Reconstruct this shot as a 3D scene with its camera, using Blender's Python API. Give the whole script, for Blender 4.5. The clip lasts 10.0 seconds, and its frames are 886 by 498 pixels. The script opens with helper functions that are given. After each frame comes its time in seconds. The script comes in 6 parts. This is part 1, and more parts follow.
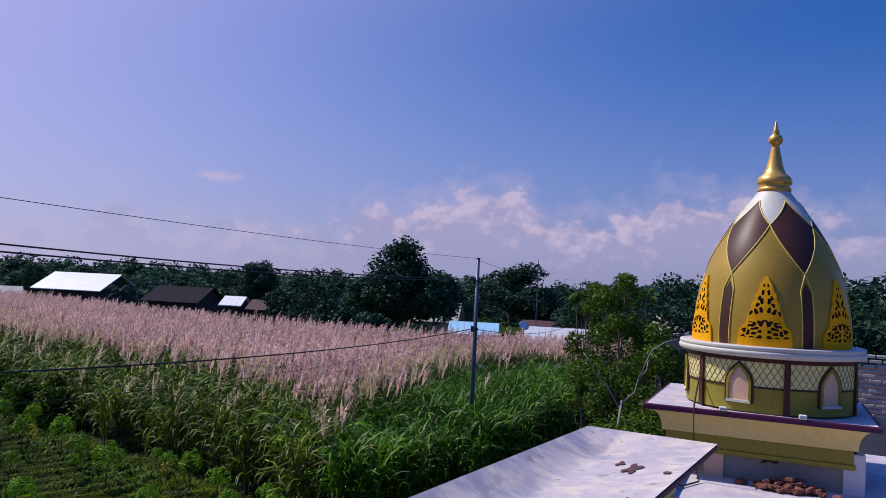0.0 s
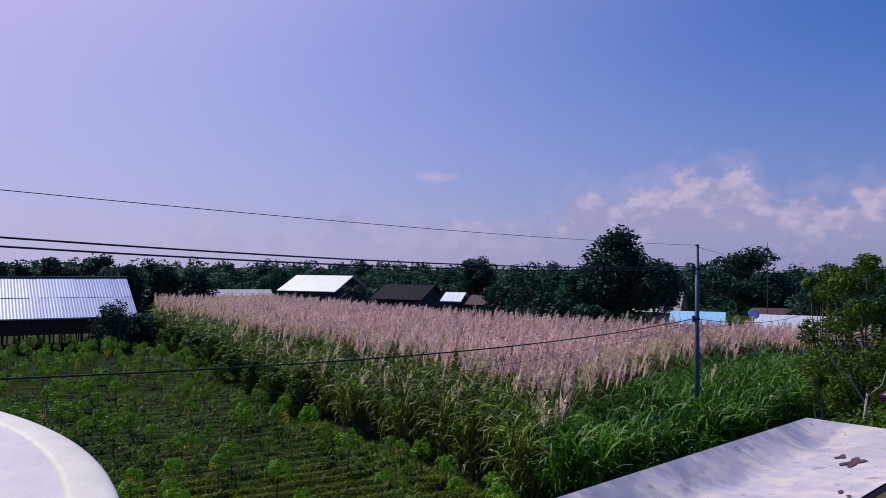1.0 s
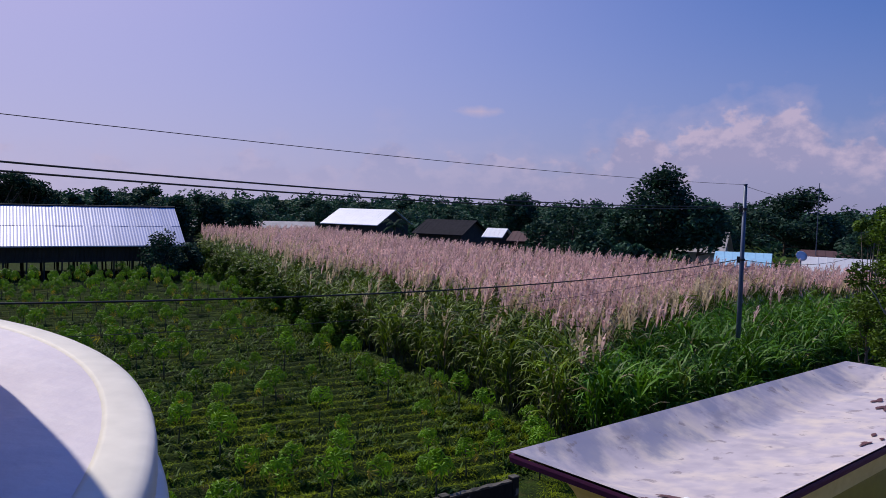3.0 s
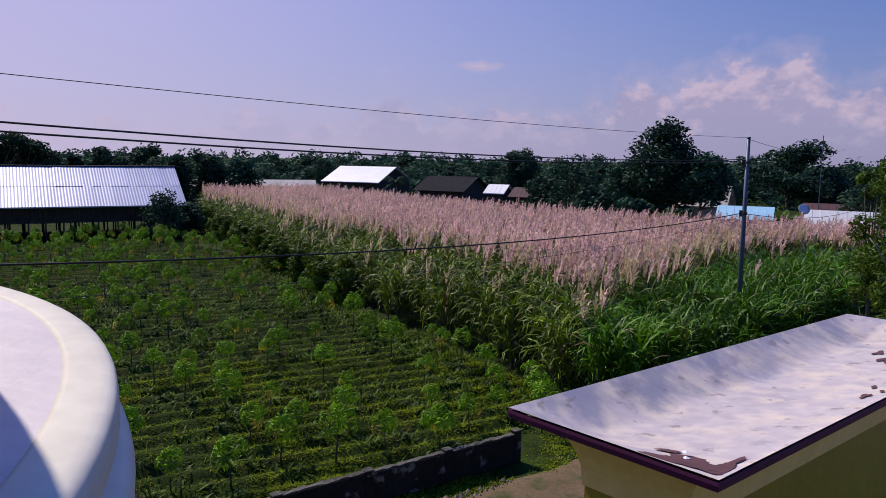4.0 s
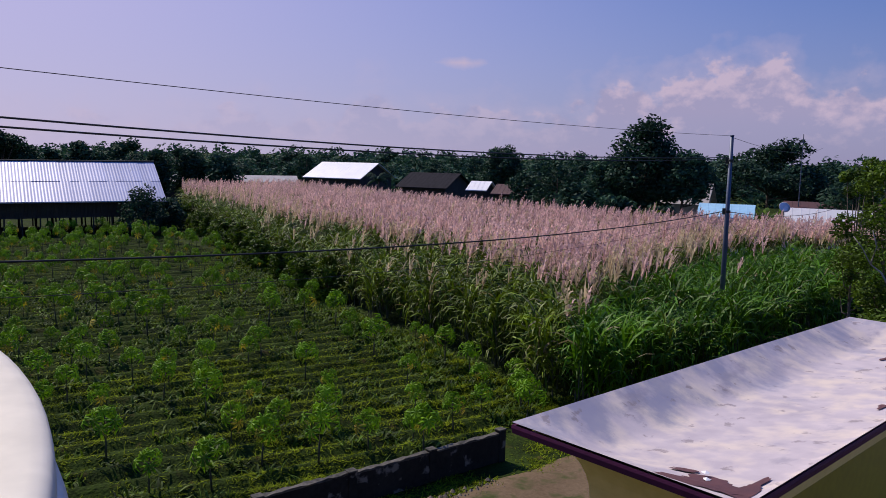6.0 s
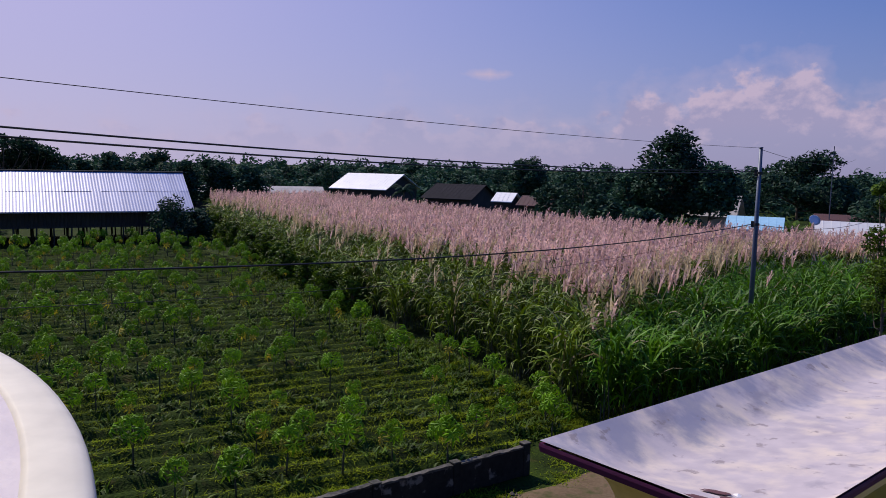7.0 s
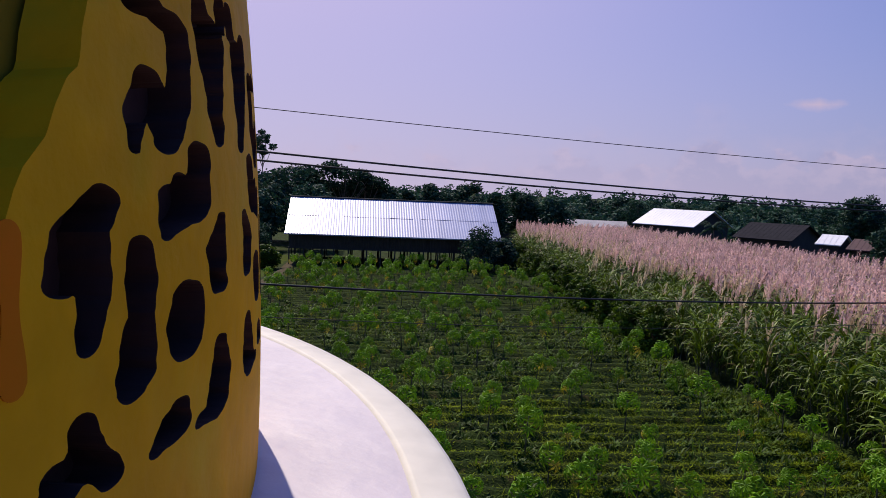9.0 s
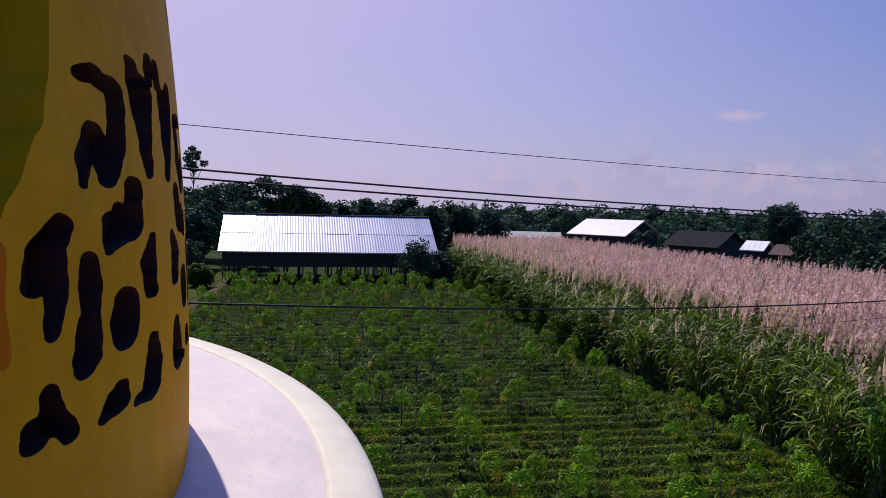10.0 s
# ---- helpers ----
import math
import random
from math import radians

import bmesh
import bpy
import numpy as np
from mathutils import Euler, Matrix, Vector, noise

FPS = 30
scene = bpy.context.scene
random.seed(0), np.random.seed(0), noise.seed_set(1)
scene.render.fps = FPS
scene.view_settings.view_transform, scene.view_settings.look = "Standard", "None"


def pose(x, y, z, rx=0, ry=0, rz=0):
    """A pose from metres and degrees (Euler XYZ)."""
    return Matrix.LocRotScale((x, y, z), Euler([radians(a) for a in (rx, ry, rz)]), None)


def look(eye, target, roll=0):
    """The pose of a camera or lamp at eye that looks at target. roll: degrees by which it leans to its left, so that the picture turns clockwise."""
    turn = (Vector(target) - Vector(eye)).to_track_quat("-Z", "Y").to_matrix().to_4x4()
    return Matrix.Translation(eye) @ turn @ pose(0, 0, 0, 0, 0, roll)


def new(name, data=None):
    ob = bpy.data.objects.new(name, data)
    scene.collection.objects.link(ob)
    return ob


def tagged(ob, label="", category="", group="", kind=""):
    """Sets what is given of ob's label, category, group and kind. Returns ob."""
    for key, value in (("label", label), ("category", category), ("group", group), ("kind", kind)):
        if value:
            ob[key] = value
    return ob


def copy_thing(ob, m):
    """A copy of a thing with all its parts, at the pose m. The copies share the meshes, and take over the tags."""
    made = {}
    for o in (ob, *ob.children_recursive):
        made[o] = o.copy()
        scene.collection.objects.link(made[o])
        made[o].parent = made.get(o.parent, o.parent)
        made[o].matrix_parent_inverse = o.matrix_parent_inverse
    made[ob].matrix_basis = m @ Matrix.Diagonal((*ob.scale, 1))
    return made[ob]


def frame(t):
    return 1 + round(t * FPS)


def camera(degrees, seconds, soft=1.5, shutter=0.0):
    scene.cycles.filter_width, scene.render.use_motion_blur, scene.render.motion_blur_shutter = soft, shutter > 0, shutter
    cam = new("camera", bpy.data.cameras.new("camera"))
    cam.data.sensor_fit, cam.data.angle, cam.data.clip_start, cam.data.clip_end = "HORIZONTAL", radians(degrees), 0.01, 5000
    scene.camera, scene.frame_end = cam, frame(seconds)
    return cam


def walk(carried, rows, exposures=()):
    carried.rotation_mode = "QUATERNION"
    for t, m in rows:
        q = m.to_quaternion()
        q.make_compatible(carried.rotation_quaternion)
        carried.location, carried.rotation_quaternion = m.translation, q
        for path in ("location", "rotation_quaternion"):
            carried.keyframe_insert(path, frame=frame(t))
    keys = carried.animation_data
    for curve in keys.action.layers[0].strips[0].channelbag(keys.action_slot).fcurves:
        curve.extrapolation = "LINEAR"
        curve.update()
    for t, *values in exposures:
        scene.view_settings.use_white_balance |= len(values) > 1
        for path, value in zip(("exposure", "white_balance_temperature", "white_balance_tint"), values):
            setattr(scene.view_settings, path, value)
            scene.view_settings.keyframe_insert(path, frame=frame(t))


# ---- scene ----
PATH = [
    (0, (-0.093, 0.623, 7.917), (-0.156, 2.620, 7.999), 2.74),
    (0.5, (-0.080, 0.354, 7.990), (-0.386, 2.330, 8.031), 0.68),
    (1, (0.067, 0.373, 7.943), (-0.542, 2.277, 7.991), 0.42),
    (1.5, (0.105, 0.371, 7.934), (-0.575, 2.250, 8.008), 0.22),
    (2, (0.098, 0.372, 7.941), (-0.592, 2.249, 7.945), 1.09),
    (2.5, (0.096, 0.361, 7.943), (-0.609, 2.231, 7.886), 1.65),
    (4, (0.101, 0.417, 7.935), (-0.607, 2.273, 7.701), 0.83),
    (4.5, (0.045, 0.486, 7.921), (-0.615, 2.357, 7.673), 1.25),
    (5, (-0.017, 0.579, 7.929), (-0.680, 2.448, 7.667), 1.48),
    (5.5, (-0.034, 0.601, 7.928), (-0.693, 2.473, 7.676), 1.15),
    (7, (-0.059, 0.606, 7.954), (-0.784, 2.458, 7.739), 1.24),
    (7.5, (-0.057, 0.602, 7.954), (-1.058, 2.326, 7.793), 1.59),
    (8, (-0.134, 0.627, 7.953), (-1.353, 2.205, 7.803), 2.56),
    (8.5, (-0.174, 0.635, 7.950), (-1.500, 2.124, 7.794), 2.70),
    (9, (-0.178, 0.635, 7.955), (-1.555, 2.077, 7.803), 2.39),
    (9.5, (-0.135, 0.625, 7.954), (-1.502, 2.078, 7.815), 2.14),
    (10, (-0.081, 0.578, 7.960), (-1.339, 2.130, 7.849), 1.37),
]
cam = camera(60.0, 10.0, soft=0.7)
walk(cam, [(t, look(eye, target, roll)) for t, eye, target, roll in PATH],
     exposures=[(0.0, -0.15, 6280, 12), (1.0, -0.22, 6180, 12), (1.5, -0.27, 6150, 12), (2.0, -0.33, 6130, 12), (2.5, -0.33, 6170, 12),
                (4.0, -0.17, 6720, 13), (5.5, -0.19, 6760, 13), (7.0, -0.24, 6640, 13), (7.5, -0.26, 6600, 13), (8.5, -0.16, 6830, 14), (10.0, -0.14, 6800, 14)])

# ---------------------------------------------------------------- light
SUN_AZ, SUN_EL = radians(-68), radians(50)
sun_dir = Vector((math.sin(SUN_AZ) * math.cos(SUN_EL), math.cos(SUN_AZ) * math.cos(SUN_EL), math.sin(SUN_EL)))
sun_data = bpy.data.lights.new("sun", "SUN")
sun_data.energy, sun_data.angle, sun_data.color = 5.0, radians(0.6), (1.0, 0.92, 0.79)
sun = new("sun", sun_data)
sun.matrix_world = look(sun_dir * 100, (0, 0, 0))

world = bpy.data.worlds.new("world")
scene.world = world
world.use_nodes = True
wn, wl = world.node_tree.nodes, world.node_tree.links
wn.clear()


def wmath(op, a, b=None, clamp=False):
    n = wn.new("ShaderNodeMath")
    n.operation, n.use_clamp = op, clamp
    for i, v in enumerate((a, b)):
        if v is None:
            continue
        if isinstance(v, (int, float)):
            n.inputs[i].default_value = v
        else:
            wl.new(v, n.inputs[i])
    return n.outputs[0]


sky = wn.new("ShaderNodeTexSky")
sky.sky_type, sky.sun_disc = "NISHITA", False
sky.sun_elevation, sky.sun_rotation = SUN_EL, SUN_AZ
sky.air_density, sky.dust_density, sky.ozone_density, sky.altitude = 1.0, 0.6, 5.0, 100
coord = wn.new("ShaderNodeTexCoord")
sep = wn.new("ShaderNodeSeparateXYZ")
wl.new(coord.outputs["Generated"], sep.inputs[0])
# azimuth and height of the view direction, in degrees
az = wmath("MULTIPLY", wmath("ARCTAN2", sep.outputs[0], sep.outputs[1]), 57.2958)
el = wmath("MULTIPLY", wmath("ARCSINE", sep.outputs[2]), 57.2958)


def bump_band(value, centre, half):
    """1 at the centre, falling to 0 at half degrees from it."""
    d = wmath("DIVIDE", wmath("ABSOLUTE", wmath("SUBTRACT", value, centre)), half)
    return wmath("SUBTRACT", 1.0, d, clamp=True)


def sky_noise(across, up, scale, detail, rough=0.55, shift=0.0):
    comb = wn.new("ShaderNodeCombineXYZ")
    wl.new(wmath("MULTIPLY", az, across), comb.inputs[0])
    wl.new(wmath("MULTIPLY", el, up), comb.inputs[1])
    comb.inputs[2].default_value = shift
    n = wn.new("ShaderNodeTexNoise")
    n.inputs["Scale"].default_value, n.inputs["Detail"].default_value, n.inputs["Roughness"].default_value = scale, detail, rough
    wl.new(comb.outputs[0], n.inputs["Vector"])
    return n.outputs["Fac"]


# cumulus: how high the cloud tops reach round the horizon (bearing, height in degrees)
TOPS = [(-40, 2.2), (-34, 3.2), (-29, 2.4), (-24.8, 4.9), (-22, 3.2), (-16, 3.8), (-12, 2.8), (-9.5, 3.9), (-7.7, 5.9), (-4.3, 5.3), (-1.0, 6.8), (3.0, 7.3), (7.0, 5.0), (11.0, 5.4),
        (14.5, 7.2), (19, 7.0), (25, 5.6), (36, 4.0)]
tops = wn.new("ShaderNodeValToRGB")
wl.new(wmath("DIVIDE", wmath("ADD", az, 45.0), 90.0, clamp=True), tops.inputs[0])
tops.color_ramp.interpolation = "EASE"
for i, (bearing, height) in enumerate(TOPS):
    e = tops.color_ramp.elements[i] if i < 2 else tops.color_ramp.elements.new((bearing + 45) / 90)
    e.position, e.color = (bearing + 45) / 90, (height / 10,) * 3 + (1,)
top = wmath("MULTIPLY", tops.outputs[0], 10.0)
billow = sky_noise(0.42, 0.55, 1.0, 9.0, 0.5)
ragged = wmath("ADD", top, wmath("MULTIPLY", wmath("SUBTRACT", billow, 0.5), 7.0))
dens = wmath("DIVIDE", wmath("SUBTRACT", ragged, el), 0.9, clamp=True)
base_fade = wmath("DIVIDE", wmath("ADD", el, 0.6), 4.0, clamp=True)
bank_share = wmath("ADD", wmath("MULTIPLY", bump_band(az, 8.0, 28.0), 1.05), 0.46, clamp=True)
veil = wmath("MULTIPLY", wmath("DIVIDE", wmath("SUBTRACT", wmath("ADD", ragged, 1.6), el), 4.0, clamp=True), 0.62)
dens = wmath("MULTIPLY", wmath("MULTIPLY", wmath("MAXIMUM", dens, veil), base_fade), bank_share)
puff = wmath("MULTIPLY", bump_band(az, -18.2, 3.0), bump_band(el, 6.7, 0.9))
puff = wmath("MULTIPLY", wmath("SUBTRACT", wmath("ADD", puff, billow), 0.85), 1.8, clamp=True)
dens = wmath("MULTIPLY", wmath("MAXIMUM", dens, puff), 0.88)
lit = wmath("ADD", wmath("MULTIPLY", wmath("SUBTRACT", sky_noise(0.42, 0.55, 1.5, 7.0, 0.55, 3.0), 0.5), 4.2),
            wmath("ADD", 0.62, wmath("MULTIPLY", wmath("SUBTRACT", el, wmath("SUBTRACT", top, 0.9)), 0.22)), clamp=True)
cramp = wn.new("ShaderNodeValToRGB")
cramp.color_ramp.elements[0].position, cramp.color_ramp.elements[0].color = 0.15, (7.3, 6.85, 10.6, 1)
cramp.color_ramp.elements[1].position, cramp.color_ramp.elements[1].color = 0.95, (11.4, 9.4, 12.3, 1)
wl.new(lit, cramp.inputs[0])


def wmix(fac, a, b):
    n = wn.new("ShaderNodeMix")
    n.data_type = "RGBA"
    wl.new(fac, n.inputs["Factor"])
    for i, v in ((6, a), (7, b)):
        if isinstance(v, tuple):
            n.inputs[i].default_value = (*v, 1)
        else:
            wl.new(v, n.inputs[i])
    return n.outputs[2]


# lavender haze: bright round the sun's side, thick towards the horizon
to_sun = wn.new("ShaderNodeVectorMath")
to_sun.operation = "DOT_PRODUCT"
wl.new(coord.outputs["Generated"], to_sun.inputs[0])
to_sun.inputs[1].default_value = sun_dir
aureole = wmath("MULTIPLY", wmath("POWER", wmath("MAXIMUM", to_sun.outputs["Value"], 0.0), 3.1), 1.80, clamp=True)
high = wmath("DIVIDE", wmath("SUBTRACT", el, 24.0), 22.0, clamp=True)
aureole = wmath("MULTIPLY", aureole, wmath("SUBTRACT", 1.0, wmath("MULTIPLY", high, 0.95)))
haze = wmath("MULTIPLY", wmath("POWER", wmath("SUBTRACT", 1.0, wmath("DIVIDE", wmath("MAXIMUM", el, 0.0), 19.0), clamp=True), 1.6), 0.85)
gain = wn.new("ShaderNodeMix")
gain.data_type, gain.blend_type = "RGBA", "MULTIPLY"
gain.inputs["Factor"].default_value = 1.0
wl.new(sky.outputs[0], gain.inputs[6])
gain.inputs[7].default_value = (0.38, 1.02, 1.95, 1)
air = wmix(haze, gain.outputs[2], (6.3, 5.75, 9.5))
deep = wn.new("ShaderNodeMix")
deep.data_type, deep.blend_type = "RGBA", "MULTIPLY"
wl.new(high, deep.inputs["Factor"])
wl.new(air, deep.inputs[6])
deep.inputs[7].default_value = (0.85, 1.7, 2.2, 1)
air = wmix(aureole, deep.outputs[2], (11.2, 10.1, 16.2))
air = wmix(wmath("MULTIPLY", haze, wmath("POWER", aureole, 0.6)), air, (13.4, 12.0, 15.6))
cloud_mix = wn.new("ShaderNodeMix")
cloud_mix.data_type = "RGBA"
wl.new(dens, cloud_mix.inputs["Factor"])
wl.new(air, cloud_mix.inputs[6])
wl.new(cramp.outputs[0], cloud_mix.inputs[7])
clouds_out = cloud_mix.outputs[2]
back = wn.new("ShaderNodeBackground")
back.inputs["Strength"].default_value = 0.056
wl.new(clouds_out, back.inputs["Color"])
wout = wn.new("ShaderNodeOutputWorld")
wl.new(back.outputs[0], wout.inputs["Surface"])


# ---------------------------------------------------------------- materials
def material(name, colour, second=None, rough=0.8, metal=0.0, grain=30.0, stain=1.5, amount=0.5, bump=0.2,
             bump_dist=0.004, vary=0.0, island=0.0, glow_through=0.0, spec=0.5, third=None, third_at=0.62, third_soft=0.05):
    """A surface with fine grain and broad stains between two colours; glow_through: share of light that leaves let through."""
    m = bpy.data.materials.new(name)
    m.use_nodes = True
    nt = m.node_tree
    nodes, links = nt.nodes, nt.links
    bsdf = nodes["Principled BSDF"]
    out = nodes["Material Output"]
    second = second or tuple(c * 0.6 for c in colour)
    tex = nodes.new("ShaderNodeTexCoord")
    fine, broad = nodes.new("ShaderNodeTexNoise"), nodes.new("ShaderNodeTexNoise")
    for n, s, d in ((fine, grain, 6), (broad, stain, 5)):
        n.inputs["Scale"].default_value, n.inputs["Detail"].default_value = s, d
        links.new(tex.outputs["Object"], n.inputs["Vector"])
    add = nodes.new("ShaderNodeMath")
    add.operation = "MULTIPLY_ADD"
    links.new(fine.outputs["Fac"], add.inputs[0])
    add.inputs[1].default_value = 0.45
    sub = nodes.new("ShaderNodeMath")
    sub.operation = "MULTIPLY"
    links.new(broad.outputs["Fac"], sub.inputs[0])
    sub.inputs[1].default_value = 0.55
    links.new(sub.outputs[0], add.inputs[2])
    ramp = nodes.new("ShaderNodeValToRGB")
    e = ramp.color_ramp.elements
    e[0].position, e[1].position = 0.5 - 0.2 * amount - 0.04, 0.5 + 0.2 * amount + 0.04
    e[0].color, e[1].color = (*second, 1), (*colour, 1)
    links.new(add.outputs[0], ramp.inputs[0])
    colour_out = ramp.outputs[0]
    if third:
        mask = nodes.new("ShaderNodeValToRGB")
        mask.color_ramp.elements[0].position, mask.color_ramp.elements[1].position = third_at, third_at + third_soft
        big = nodes.new("ShaderNodeTexNoise")
        big.inputs["Scale"].default_value, big.inputs["Detail"].default_value = stain * 2.3, 7
        links.new(tex.outputs["Object"], big.inputs["Vector"])
        links.new(big.outputs["Fac"], mask.inputs[0])
        mx = nodes.new("ShaderNodeMix")
        mx.data_type = "RGBA"
        links.new(mask.outputs[0], mx.inputs["Factor"])
        links.new(colour_out, mx.inputs[6])
        mx.inputs[7].default_value = (*third, 1)
        colour_out = mx.outputs[2]
    for kind, much in (("obj", vary), ("isl", island)):
        if not much:
            continue
        src = nodes.new("ShaderNodeObjectInfo" if kind == "obj" else "ShaderNodeNewGeometry")
        rnd = src.outputs["Random" if kind == "obj" else "Random Per Island"]
        rng = nodes.new("ShaderNodeMapRange")
        rng.inputs["To Min"].default_value, rng.inputs["To Max"].default_value = 1 - much, 1 + much
        links.new(rnd, rng.inputs["Value"])
        hsv = nodes.new("ShaderNodeHueSaturation")
        links.new(rng.outputs[0], hsv.inputs["Value"])
        links.new(colour_out, hsv.inputs["Color"])
        colour_out = hsv.outputs[0]
    links.new(colour_out, bsdf.inputs["Base Color"])
    bsdf.inputs["Roughness"].default_value, bsdf.inputs["Metallic"].default_value = rough, metal
    bsdf.inputs["Specular IOR Level"].default_value = spec
    if bump:
        b = nodes.new("ShaderNodeBump")
        b.inputs["Strength"].default_value, b.inputs["Distance"].default_value = bump, bump_dist
        links.new(add.outputs[0], b.inputs["Height"])
        links.new(b.outputs[0], bsdf.inputs["Normal"])
    if glow_through:
        tr = nodes.new("ShaderNodeBsdfTranslucent")
        links.new(colour_out, tr.inputs["Color"])
        mix = nodes.new("ShaderNodeMixShader")
        mix.inputs[0].default_value = glow_through
        links.new(bsdf.outputs[0], mix.inputs[1])
        links.new(tr.outputs[0], mix.inputs[2])
        links.new(mix.outputs[0], out.inputs["Surface"])
    return m


def canopy_plaster():
    """Whitish roof plaster: lavender grey with buff patches, blue-grey mould and streaks, thickened along the curled
    strip to paint in its shade.
    """
    m = material("porch_roof_plaster", (0.55, 0.475, 0.47), (0.38, 0.33, 0.35), 0.72, spec=0.3, grain=11, stain=2.4, amount=0.75, bump=0.5,
                 bump_dist=0.008, third=(0.62, 0.52, 0.43), third_at=0.46, third_soft=0.22)
    nt = m.node_tree
    nodes, links = nt.nodes, nt.links
    bsdf = nodes["Principled BSDF"]
    src = bsdf.inputs["Base Color"].links[0].from_socket
    tex = nodes.new("ShaderNodeTexCoord")
    xyz = nodes.new("ShaderNodeSeparateXYZ")
    links.new(tex.outputs["Object"], xyz.inputs[0])
    for scale, spread, at, soft, colour, strip in (((3.6, 2.6, 1.0), 3.0, 0.53, 0.16, (0.20, 0.21, 0.29), 1.3), ((2.0, 3.2, 1.0), 3.0, 0.60, 0.1, (0.24, 0.22, 0.26), 0.15),
                                                   ((9.0, 9.0, 1.0), 5.0, 0.61, 0.05, (0.22, 0.18, 0.18), 0.0)):
        mp = nodes.new("ShaderNodeMapping")
        mp.inputs["Scale"].default_value = scale
        links.new(tex.outputs["Object"], mp.inputs["Vector"])
        nz = nodes.new("ShaderNodeTexNoise")
        nz.inputs["Scale"].default_value, nz.inputs["Detail"].default_value, nz.inputs["Roughness"].default_value = 1.0, 6, 0.62
        links.new(mp.outputs[0], nz.inputs["Vector"])
        # more blue-grey towards the curled strip: shade of its slope put into the colour
        bias = nodes.new("ShaderNodeMapRange")
        bias.inputs["From Min"].default_value, bias.inputs["From Max"].default_value = -0.02, -0.36
        bias.inputs["To Min"].default_value, bias.inputs["To Max"].default_value = 0.10 * strip, -0.05 * strip
        links.new(xyz.outputs["Y"], bias.inputs["Value"])
        total = nodes.new("ShaderNodeMath")
        total.operation = "ADD"
        links.new(nz.outputs["Fac"], total.inputs[0])
        links.new(bias.outputs[0], total.inputs[1])
        mask = nodes.new("ShaderNodeMapRange")
        mask.inputs["From Min"].default_value, mask.inputs["From Max"].default_value = at, at + soft
        mask.inputs["To Max"].default_value = 0.7
        links.new(total.outputs[0], mask.inputs["Value"])
        mx = nodes.new("ShaderNodeMix")
        mx.data_type = "RGBA"
        links.new(mask.outputs[0], mx.inputs["Factor"])
        links.new(src, mx.inputs[6])
        mx.inputs[7].default_value = (*colour, 1)
        src = mx.outputs[2]
    links.new(src, bsdf.inputs["Base Color"])
    return m


